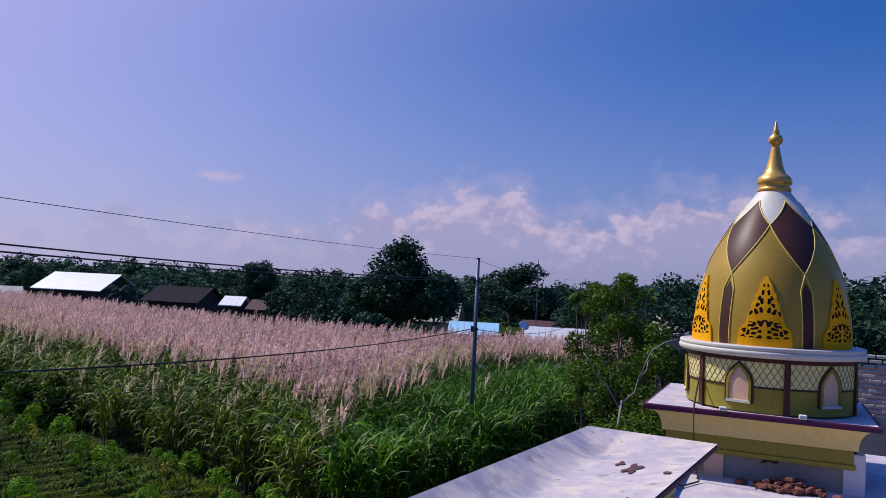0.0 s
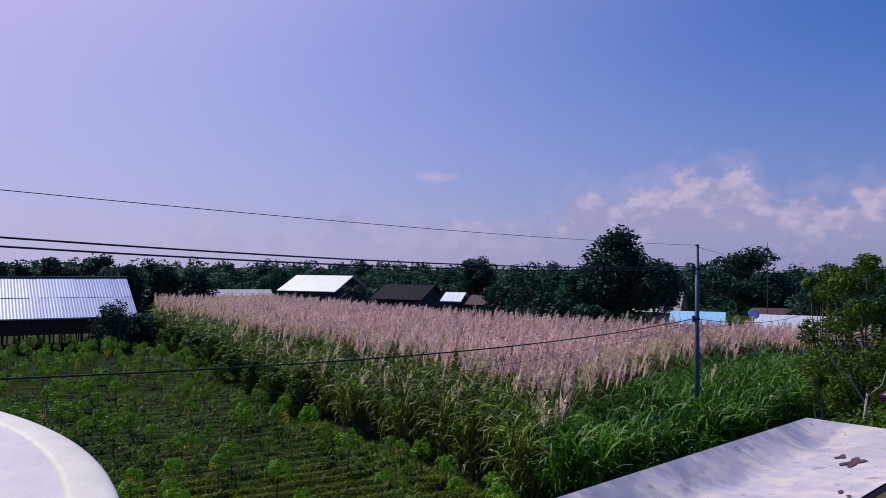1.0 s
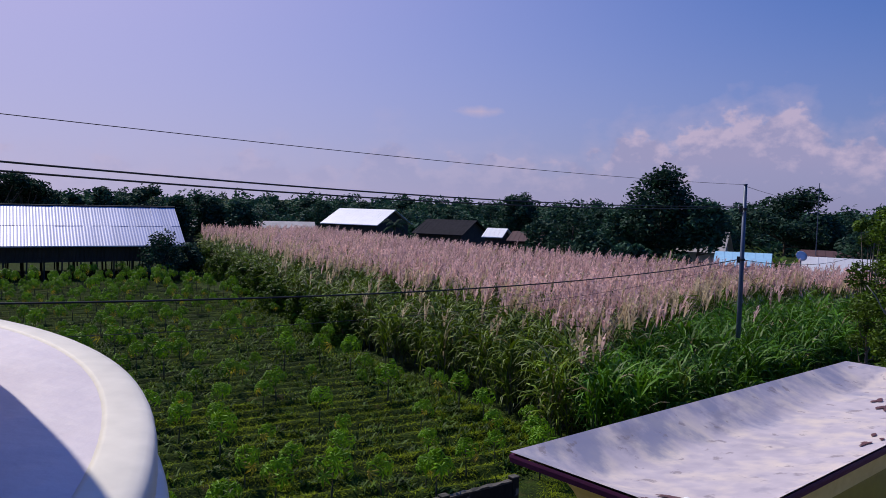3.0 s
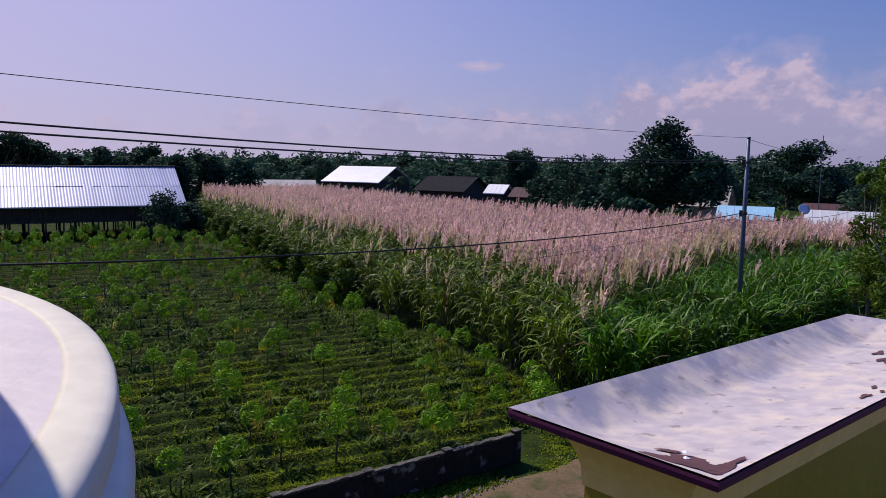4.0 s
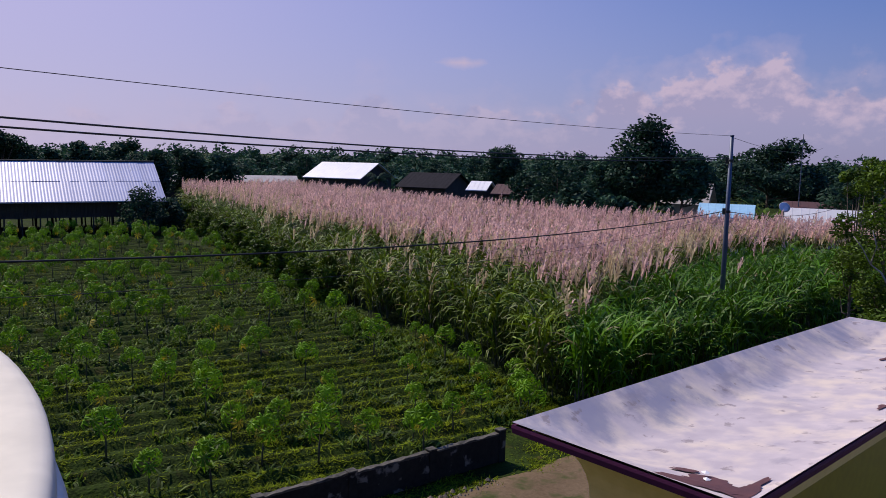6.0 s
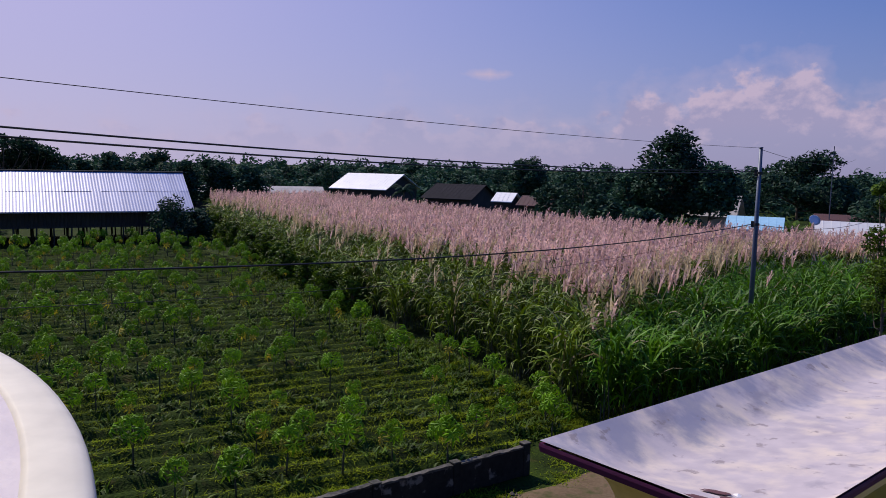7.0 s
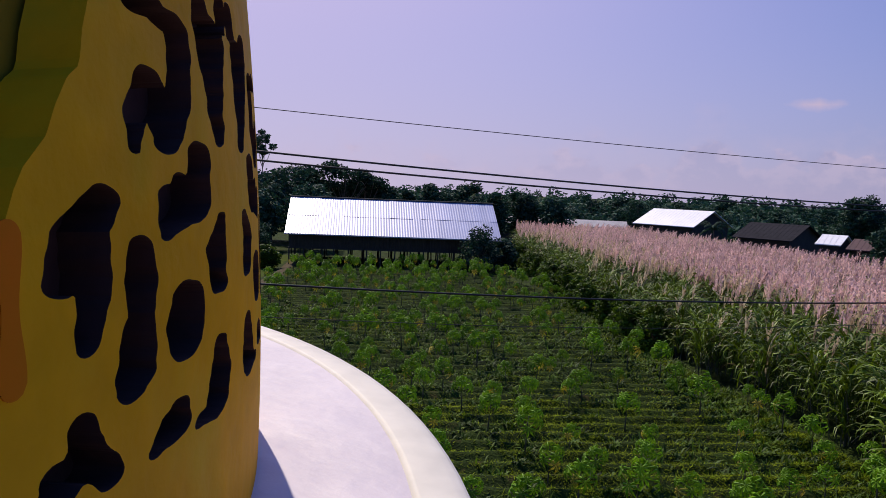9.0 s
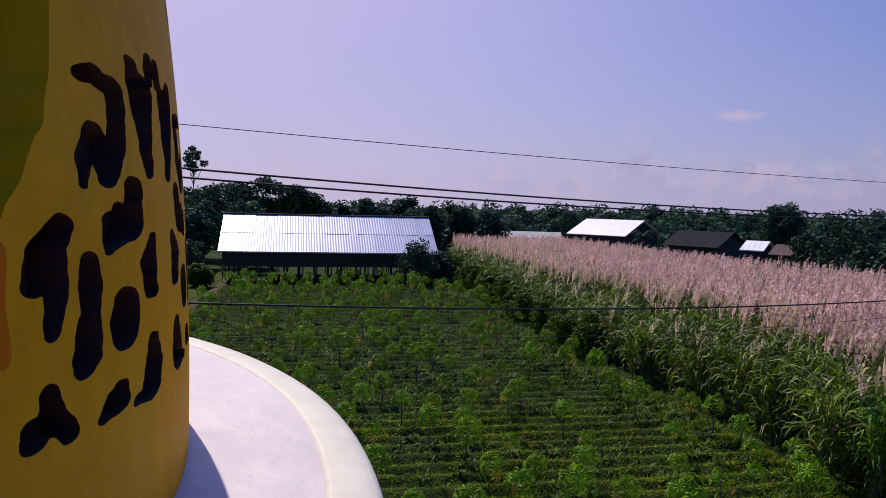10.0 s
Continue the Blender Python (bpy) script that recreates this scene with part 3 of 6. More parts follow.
def build_cane():
    # mature cane, with its front rows leafier and lower
    q = scatter(CANE, 1.4)
    q = np.repeat(q, 4, 0) + rng.normal(0, 0.17, (len(q) * 4, 2))
    yo = inside(YOUNG, q[:, 0], q[:, 1])
    dl = edge_distance(CANE_LEFT, q[:, 0], q[:, 1])
    dr = edge_distance(CANE_RIGHT, q[:, 0], q[:, 1])
    far = np.hypot(q[:, 0], q[:, 1])
    keep = ~yo & ((dl < 5) | (rng.random(len(q)) < np.clip(42 / far, 0.25, 0.8)))
    old, dold = q[keep], dl[keep]
    wob = 0.25 * np.sin(old[:, 0] * 0.5) * np.sin(old[:, 1] * 0.43) + rng.normal(0, 0.15, len(old))
    tall = np.clip(2.45 + dold * 0.09, 2.4, 3.1) + wob
    near = dold < 7
    pts = np.concatenate([cane_leaves(old[near], tall[near], 10, droop=(1.2, 2.8), low=0.06, length=(1.0, 1.75), width=(0.06, 0.105)), cane_leaves(old[~near], tall[~near], 4, low=0.7, width=(0.07, 0.10))])
    idx = (rng.random(len(pts)) < 0.05).astype(int)
    me = strips_mesh("sugarcane_foliage", pts, None, idx, [M["cane"], M["dry"]])
    tagged(new("sugarcane_foliage", me), "dense green leaves of mature sugarcane with dry tips", "sugarcane", kind="stuff")
    # young cane round the pole: brighter, upright tips, no plumes
    y = scatter(YOUNG, 2.4)
    y = np.repeat(y, 4, 0) + rng.normal(0, 0.15, (len(y) * 4, 2))
    hy = 2.35 + 0.3 * np.sin(y[:, 0] * 0.7) * np.sin(y[:, 1] * 0.5) + rng.normal(0, 0.18, len(y))
    pts = np.concatenate([cane_leaves(y, hy, 11, droop=(0.7, 2.5), length=(1.0, 1.75), low=0.05, width=(0.06, 0.11))])
    idx = (rng.random(len(pts)) < 0.03).astype(int)
    me = strips_mesh("young_sugarcane", pts, None, idx, [M["young"], M["dry"]])
    tagged(new("young_sugarcane", me), "bright green leafy young sugarcane without flowers", "sugarcane", kind="stuff")
    # stalks of the front rows
    edge = np.r_[old[dold < 1.6], y[edge_distance(CANE_RIGHT, y[:, 0], y[:, 1]) < 1.6]]
    m = len(edge)
    pts = blades(np.c_[edge, np.zeros(m)], rng.random(m) * 6.28, rng.uniform(1.6, 2.3, m), np.radians(rng.uniform(78, 90, m)), rng.uniform(0, 0.2, m),
                 np.full(m, 0.05), rows=3)
    tagged(new("sugarcane_stalks", strips_mesh("sugarcane_stalks", pts, M["stem"])), "thin upright sugarcane stalks at the field edge", "sugarcane",
           kind="stuff")
    # flower plumes
    f = scatter(CANE, 4.4)
    yo = inside(YOUNG, f[:, 0], f[:, 1])
    dl, dy = edge_distance(CANE_LEFT, f[:, 0], f[:, 1]), edge_distance(YOUNG_EDGE, f[:, 0], f[:, 1])
    far = np.hypot(f[:, 0], f[:, 1])
    patch = np.sin(f[:, 0] * 0.9 + 1.0) * np.sin(f[:, 1] * 0.7)
    margin = np.interp(f[:, 0], [-55, -30, -20, -13, -5], [1.6, 2.8, 3.6, 4.2, 3.2])
    edge_share = np.clip((dl - margin) / 1.6 + 0.3 * patch, 0.05, 1.0)
    p = np.where(yo, np.where(dy < 1.3, 0.40, 0.012), edge_share)
    p *= np.clip(55 / far, 0.55, 1.0)
    f, dl = f[rng.random(len(f)) < p], None
    dl = edge_distance(CANE_LEFT, f[:, 0], f[:, 1])
    n = len(f)
    h = np.clip(2.45 + dl * 0.11, 2.4, 3.2) + rng.normal(0, 0.17, n)
    lean_az, lean = 1.2 + rng.normal(0, 0.5, n), np.abs(rng.normal(0.26, 0.10, n))
    size = rng.uniform(0.6, 0.95, n)
    per = 12
    k = np.tile(np.arange(per), n)
    s = (k + rng.random(n * per)) / per
    ax = np.repeat(f, per, 0) + (s * np.repeat(size, per) * np.repeat(lean, per))[:, None] * np.stack([np.sin(np.repeat(lean_az, per)), np.cos(np.repeat(lean_az, per))], -1)
    z = np.repeat(h, per) + s * np.repeat(size, per)
    pts = blades(np.c_[ax, z], k * 2.4 + rng.random(n * per), np.repeat(size, per) * (0.40 - 0.22 * s), np.radians(rng.uniform(60, 88, n * per)),
                 rng.uniform(0.1, 1.1, n * per), np.repeat(size, per) * 0.135, rows=3, twist=rng.normal(0, 0.7, n * per))
    stem = blades(np.c_[f, h - 0.9], lean_az, size * 1.1 + 0.9, np.radians(88 - 40 * lean), lean, np.full(n, 0.02), rows=3)
    core = np.concatenate([blades(np.c_[f, h - 0.08], lean_az + turn, size * 1.1, np.radians(90 - 50 * lean), lean * 0.6, size * 0.12, rows=3) for turn in (0.0, 1.57)])
    dy = edge_distance(YOUNG_EDGE, f[:, 0], f[:, 1])
    tan = rng.random(n) < np.maximum(np.clip(1.1 - dl / 7.0, 0.06, 0.85), np.clip(0.9 - dy / 1.8, 0, 0.9))
    idx = np.r_[np.repeat(tan, per), tan, tan, tan].astype(int)
    me = strips_mesh("sugarcane_plumes", np.concatenate([pts, stem, core]), None, idx, [M["plume"], M["plume_tan"]])
    tagged(new("sugarcane_plumes", me), "feathery pinkish flower plumes above the sugarcane", "flower plumes", kind="stuff")


build_cane()


def build_grass():
    q = scatter(FIELD, 80.0)
    far = np.hypot(q[:, 0], q[:, 1])
    patch = np.sin(q[:, 0] * 0.8 + 2) * np.sin(q[:, 1] * 0.9) + np.sin(q[:, 0] * 0.31) * np.sin(q[:, 1] * 0.27 + 1)
    crest = np.clip((ground_height(q[:, 0], q[:, 1]) - 0.0) / 0.12, 0.22, 1.0)
    q = q[rng.random(len(q)) < np.clip(21 / far, 0.14, 1.0) * np.clip(0.6 + 0.45 * patch, 0.12, 1) * crest]
    extra = scatter([tuple(p) for p in wall_line(0.15, 0, 19.4) + wall_line(1.25, 19.4, 0)], 40)
    verge = scatter([(-4.4, 19.2), (-5.2, 24.6), (-1.4, 30.0), (3.0, 38.4), (4.6, 37.6), (0.8, 29.3), (-1.6, 24.0), (-3.4, 19.0)], 26)
    out = [(x - 1.7, y - 1.9) for x, y in CANE_LEFT[3::-1]]
    q = np.r_[q, extra, verge, scatter(CANE_LEFT[:4] + out, 70)]
    near = q[np.hypot(q[:, 0], q[:, 1]) < 30]
    q = np.r_[q, near + rng.normal(0, 0.12, near.shape), near + rng.normal(0, 0.2, near.shape)]
    per = 5
    n = len(q) * per
    xy = np.repeat(q, per, 0) + rng.normal(0, 0.10, (n, 2))
    base = np.c_[xy, ground_height(xy[:, 0], xy[:, 1])]
    pts = blades(base, rng.random(n) * 6.28, rng.uniform(0.06, 0.20, n) * np.repeat(rng.uniform(0.6, 1.3, len(q)), per), np.radians(rng.uniform(20, 80, n)), rng.uniform(0.3, 1.6, n), rng.uniform(0.022, 0.05, n),
                 rows=2)
    tagged(new("grass", strips_mesh("grass", pts, M["grass"])), "short green weeds and grass tufts between the rows", "grass", kind="stuff")
    # darker, taller weeds in clumps
    c = scatter(FIELD, 0.9)
    c = c[np.hypot(c[:, 0], c[:, 1]) < 52]
    foot = scatter(CANE_LEFT[:4] + out, 2.6)
    c = np.r_[c, foot, foot[::2] + rng.normal(0, 0.3, foot[::2].shape)]
    per = 26
    n = len(c) * per
    xy = np.repeat(c, per, 0) + rng.normal(0, 1, (n, 2)) * np.repeat(rng.uniform(0.08, 0.26, len(c)), per)[:, None]
    pts = blades(np.c_[xy, ground_height(xy[:, 0], xy[:, 1])], rng.random(n) * 6.28, rng.uniform(0.12, 0.42, n), np.radians(rng.uniform(35, 88, n)), rng.uniform(0.3, 1.6, n),
                 rng.uniform(0.04, 0.09, n), rows=3)
    tagged(new("weeds", strips_mesh("weeds", pts, M["near_leaf"])), "dark leafy weed clumps among the papaya plants", "weeds", kind="stuff")


build_grass()


# ---------------------------------------------------------------- papaya plants
def papaya_leaf(size):
    """A palmate leaf of seven slim drooping lobes, lying towards +y from its stalk."""
    verts, faces = [(0, 0, 0)], []
    lobes = 7
    for i in range(lobes):
        a = radians(-126 + 252 * i / (lobes - 1))
        r = size * (1.0 - 0.32 * abs(i - 3) / 3)
        o = len(verts)
        for da, rr, zz in ((-0.25, 0.58, -0.02), (0.0, 1.0, -0.50), (0.25, 0.58, -0.02), (0.0, 0.58, 0.06)):
            verts.append((math.sin(a + da) * r * rr, math.cos(a + da) * r * rr, zz * size - 0.08 * size * rr))
        faces += [(0, o, o + 3), (o, o + 1, o + 3), (0, o + 3, o + 2), (o + 3, o + 1, o + 2)]
    return verts, faces


def papaya_leaves(seed, height, count):
    r = random.Random(seed)
    out = []
    for i in range(count):
        t = i / count
        az = i * 2.4 + r.uniform(-0.3, 0.3)
        tilt = radians(66 - 84 * t + r.uniform(-12, 12))
        reach = height * r.uniform(0.26, 0.46)
        z0 = height * (1.0 - 0.13 * t)
        d = Vector((math.sin(az), math.cos(az), 0))
        p0 = Vector((0, 0, z0))
        p1 = p0 + d * reach * 0.6 * math.cos(tilt) + Vector((0, 0, reach * 0.75 * math.sin(tilt)))
        p2 = p0 + d * reach * max(0.42, math.cos(tilt)) + Vector((0, 0, reach * (0.70 * math.sin(tilt) - 0.05)))
        stalk = tube([p0, p1, p2], 0.011, 4, 0.6)
        lv, lf = papaya_leaf(height * r.uniform(0.21, 0.32))
        m = Matrix.Translation(p2) @ Matrix.Rotation(-az, 4, "Z") @ Matrix.Rotation(radians(-58 - 24 * t + r.uniform(-14, 14)), 4, "X")
        leaf = ([m @ Vector(v) for v in lv], lf)
        out.append((joined([stalk, leaf]), t > 0.86 and r.random() < 0.45))
    return out


def papaya_trunk(height, seed):
    r = random.Random(seed)
    bend = r.uniform(-0.05, 0.05)
    return tube([(0, 0, -0.08), (bend * 0.4, 0, height * 0.4), (bend, 0, height * 0.8), (0, 0, height * 1.02)], 0.024 * height, 7, 0.6)


def papaya_plant(seed, height, split):
    root = thing("papaya_plant", "young papaya plant with drooping lobed green leaves", "papaya plant", group="papaya rows")
    part("trunk", mesh_from("trunk", *papaya_trunk(height, seed), [M["stem"]], smooth=True), None, root)
    leaves = papaya_leaves(seed, height, 10)
    if split:
        for (v, f), old in leaves:
            part("leaf", mesh_from("leaf", v, f, [M["papaya_old" if old else "papaya"]]), None, root, "yellowing hanging leaf" if old else "")
    else:
        v, f = joined([x for x, old in leaves if not old])
        part("crown", mesh_from("crown", v, f, [M["papaya"]]), None, root)
        olds = [x for x, old in leaves if old]
        if olds:
            part("leaf", mesh_from("leaf", *joined(olds), [M["papaya_old"]]), None, root, "yellowing hanging leaf")
    return root


def build_papayas():
    known = [(-16.92, 23.12), (-13.23, 23.64), (-9.58, 24.14), (-13.83, 18.87), (-13.05, 20.05), (-12.01, 17.55), (-9.12, 17.12), (-10.33, 19.79), (-8.41, 18.60), (-7.57, 19.68), (-6.80, 20.90), (-10.74, 14.96), (-11.85, 14.16), (-16.31, 25.67), (-18.28, 20.90), (-17.21, 21.37), (-19.94, 25.51), (-16.12, 24.49), (-20.68, 32.99), (-13.79, 28.08), (-12.35, 27.44), (-11.21, 18.61), (-7.04, 24.43), (-6.15, 25.50), (-7.9, 25.9), (-9.3, 27.2), (-5.4, 23.3), (-6.4, 22.3), (-10.6, 28.5), (-4.9, 21.9)]
    spots = [np.array(k) for k in known]
    r = random.Random(5)
    for j in range(-10, 60):
        for i in range(-45, 45):
            p = U * (i * 1.75 + (0.8 if j % 2 else 0)) + V * (j * 1.9) + np.array([r.gauss(0, 0.28), r.gauss(0, 0.28)])
            if not inside(FIELD, p[:1], p[1:])[0] or r.random() < (0.30 if np.hypot(*p) < 27 else 0.16):
                continue
            if min(np.hypot(*(p - k)) for k in spots[:len(known)]) < 1.45:
                continue
            spots.append(p)
    spots.sort(key=lambda p: np.hypot(*p))
    protos = {True: [papaya_plant(s, h, True) for s, h in ((1, 0.95), (2, 1.12), (3, 1.25), (4, 1.05))],
              False: [papaya_plant(s, h, False) for s, h in ((11, 1.0), (12, 1.15), (13, 1.3), (14, 1.1), (15, 0.92))]}
    far_pieces, far_old, far_stems = [], [], []
    used = set()
    for n, p in enumerate(spots):
        z = float(ground_height(p[:1], p[1:])[0])
        m = pose(p[0], p[1], z - 0.02, r.uniform(-4, 4), r.uniform(-4, 4), r.uniform(0, 360))
        if n < 290:
            proto = r.choice(protos[n < 70])
            size = r.uniform(0.72, 1.12)
            if proto.name in used:
                ob = copy_thing(proto, m)
            else:
                used.add(proto.name)
                ob = proto
                ob.matrix_world = m
            ob.scale = (size,) * 3
        else:
            m = m @ Matrix.Scale(r.uniform(0.8, 1.2), 4)
            seed, h = r.randint(20, 27), r.uniform(0.95, 1.25)
            for (v, f), old in papaya_leaves(seed, h, 10):
                (far_old if old else far_pieces).append(([m @ Vector(q) for q in v], f))
            v, f = papaya_trunk(h, seed)
            far_stems.append(([m @ Vector(q) for q in v], f))
    for name, pieces, mat, label in (("papaya_crowns", far_pieces, "papaya", "rows of distant papaya crowns before the barn"),
                                     ("papaya_old_leaves", far_old, "papaya_old", "yellowed leaves of distant papaya plants"),
                                     ("papaya_stems", far_stems, "stem", "thin stems of distant papaya plants")):
        if pieces:
            tagged(new(name, mesh_from(name, *joined(pieces), [M[mat]])), label, "papaya plants", kind="stuff")


build_papayas()


# ---------------------------------------------------------------- trees
def leaf_cards(centres, radii, per, size, seed, flat=1.0):
    """Small leaves spread through clumps: most near the clump's skin."""
    g = np.random.default_rng(seed)
    n = len(centres) * per
    c, rr = np.repeat(centres, per, 0), np.repeat(radii, per)
    d = g.normal(size=(n, 3))
    d /= np.linalg.norm(d, axis=1, keepdims=True)
    p = c + d * (rr * (0.35 + 0.75 * g.random(n) ** 0.6))[:, None] * np.array([1, 1, flat])
    a = g.normal(size=(n, 3))
    a[:, 2] *= 0.5
    a /= np.linalg.norm(a, axis=1, keepdims=True)
    b = np.cross(a, d + 0.4 * g.normal(size=(n, 3)))
    b /= np.linalg.norm(b, axis=1, keepdims=True) + 1e-9
    ln, w = size * g.uniform(0.7, 1.4, n)[:, None], size * g.uniform(0.3, 0.55, n)[:, None]
    return np.stack([np.stack([p - a * ln * 0.5, p + b * w * 0.6], 1), np.stack([p - b * w * 0.6, p + a * ln * 0.5], 1)], 1)


def tree(name, label, seed, height, radius, crown_from, clumps, per, leaf, flat=0.8, layered=False, mat="tree", m=None, lean=0.0, trunk_r=None):
    """A tree with tapered trunk, limbs and a crown of leaf clumps; layered: wide flat storeys with gaps."""
    g = np.random.default_rng(seed)
    root = thing(name, label, "tree", m)
    base = height * crown_from
    cs, rs = [], []
    for i in range(clumps):
        t = (i + 0.5) / clumps
        a = i * 2.4 + g.uniform(-0.4, 0.4)
        if layered:
            storey = 0.35 + 0.63 * ((i * 0.618) % 1.0)
            z = base + (height - base) * storey + g.uniform(-0.3, 0.3)
            reach = radius * g.uniform(0.1, 1.0) * (1.12 - 0.95 * max(0.0, storey - 0.55))
            rad = radius * g.uniform(0.22, 0.36)
        else:
            z = base + (height - base) * (0.12 + 0.76 * t) + g.uniform(-0.04, 0.04) * height
            prof = math.sin(math.pi * (0.16 + 0.76 * t)) ** 0.7
            reach = radius * prof * g.uniform(0.35, 0.85)
            rad = radius * g.uniform(0.26, 0.42) * (0.75 + 0.35 * prof)
        cs.append((math.cos(a) * reach + lean * z, math.sin(a) * reach, z - rad * 0.3))
        rs.append(rad)
    cs, rs = np.array(cs), np.array(rs)
    tr = trunk_r or height * 0.022
    top = Vector((lean * height * 0.8, 0, height * 0.8))
    pieces = [tube([(0, 0, -0.3), (lean * base * 0.6 + 0.03 * height * g.uniform(-1, 1) * 0.5, 0, base * 0.7), (lean * height * 0.6, 0.0, height * 0.55), top], tr, 8, 0.3)]
    for c in cs[:: max(1, len(cs) // 12)]:
        start = Vector((lean * base, 0, min(c[2] * 0.8, base + (height - base) * 0.25)))
        mid = start.lerp(Vector(c), 0.55) + Vector((0, 0, -0.04 * height))
        pieces.append(tube([start, mid, Vector(c)], tr * 0.45, 5, 0.3))
    part("trunk", mesh_from("trunk", *joined(pieces), [M["bark"]], smooth=True), None, root)
    part("crown", strips_mesh("crown", leaf_cards(cs, rs, per if mat == "near_leaf" else int(per * 0.55), leaf if mat == "near_leaf" else leaf * 1.25, seed, 0.6 if layered else flat), M[mat]), None, root)
    return root


def palm(height, label, seed, m, mat="tree", fronds=16, length=2.6):
    r = random.Random(seed)
    root = thing("palm_tree", label, "palm tree", m)
    part("trunk", mesh_from("trunk", *tube([(0, 0, -0.2), (0.1, 0, height * 0.5), (0, 0, height)], 0.13, 8, 0.75), [M["bark"]], smooth=True), None, root)
    g = np.random.default_rng(seed)
    for i in range(fronds):
        az0 = i * 2.4
        rise, droop, ln = radians(r.uniform(0, 70)), r.uniform(1.2, 2.0), length * r.uniform(0.8, 1.1)
        rows = 14
        mid = blades(np.array([[0, 0, height]]), np.array([az0]), np.array([ln]), np.array([rise]), np.array([droop]), np.array([0.05]), rows)[0].mean(1)
        k = np.repeat(np.arange(1, rows), 4)
        side = np.tile([1, -1, 1, -1], rows - 1)
        n = len(k)
        az1 = az0 + side * (1.0 - 0.5 * k / rows)
        pts = blades(mid[k] + g.normal(0, 0.04, (n, 3)), az1, np.full(n, ln * 0.26) * np.sin(math.pi * (0.15 + 0.8 * k / rows)), np.full(n, -0.2), np.full(n, 0.9), np.full(n, 0.09), rows=3)
        part("frond", strips_mesh("frond", pts, M[mat]), None, root)
    return root


def banana(label, seed, m, height=3.2, mat="near_leaf"):
    g = np.random.default_rng(seed)
    root = thing("banana_plant", label, "banana plant", m)
    part("stem", mesh_from("stem", *tube([(0, 0, -0.1), (0.03, 0, height * 0.3), (0, 0, height * 0.55)], 0.12, 8, 0.6), [M["stem"]], smooth=True), None, root)
    for i in range(8):
        pts = blades(np.array([[0, 0, height * 0.5]]), np.array([i * 2.4]), np.array([height * g.uniform(0.55, 0.8)]), np.array([radians(g.uniform(50, 85))]),
                     np.array([g.uniform(0.8, 1.9)]), np.array([0.5]), rows=8)
        part("leaf", strips_mesh("leaf", pts, M[mat]), None, root)
    return root


# ---------------------------------------------------------------- fitted places of the mosque
NEAR_TURN, FAR_TURN, FAR_ROT = 47.9, -115.0, -22.0
NEAR, FAR = Vector((-1.275, 0.108, 7.734)), Vector((3.435, 9.608, 7.383))
CAN_X, CAN_Y, CAN_Z, CAN_L, CAN_W = -0.744, 3.462, 6.906, 3.57, 0.945
CAN_AX = 27.5  # bearing of the porch roof's long side


# ---------------------------------------------------------------- domed turrets
PROFILE = [(1.014, 0.0), (1.014, 0.12), (1.003, 0.30), (0.965, 0.59), (0.89, 0.89), (0.78, 1.18), (0.67, 1.38), (0.53, 1.60), (0.40, 1.78), (0.30, 1.90), (0.21, 2.02)]
P_Z, P_R = np.array([z for r, z in PROFILE]), np.array([r for r, z in PROFILE])
GRID_Z = np.linspace(0, 2.02, 41)
_k = np.polyfit(P_Z, P_R, 5)


def dome_r(z):
    return np.polyval(_k, np.clip(z, 0, 2.02))


def on_dome(phi, z, off=0.0):
    """A point of the dome's skin: phi in degrees round its axis, z up from the rim; off: metres outward."""
    z = np.asarray(z, float)
    r = dome_r(z)
    slope = (dome_r(z + 0.01) - dome_r(z - 0.01)) / 0.02
    k = 1 / np.sqrt(1 + slope ** 2)
    a = np.radians(phi)
    rr = r + off * k
    return np.stack([rr * np.cos(a), rr * np.sin(a), z - off * slope * k], -1)


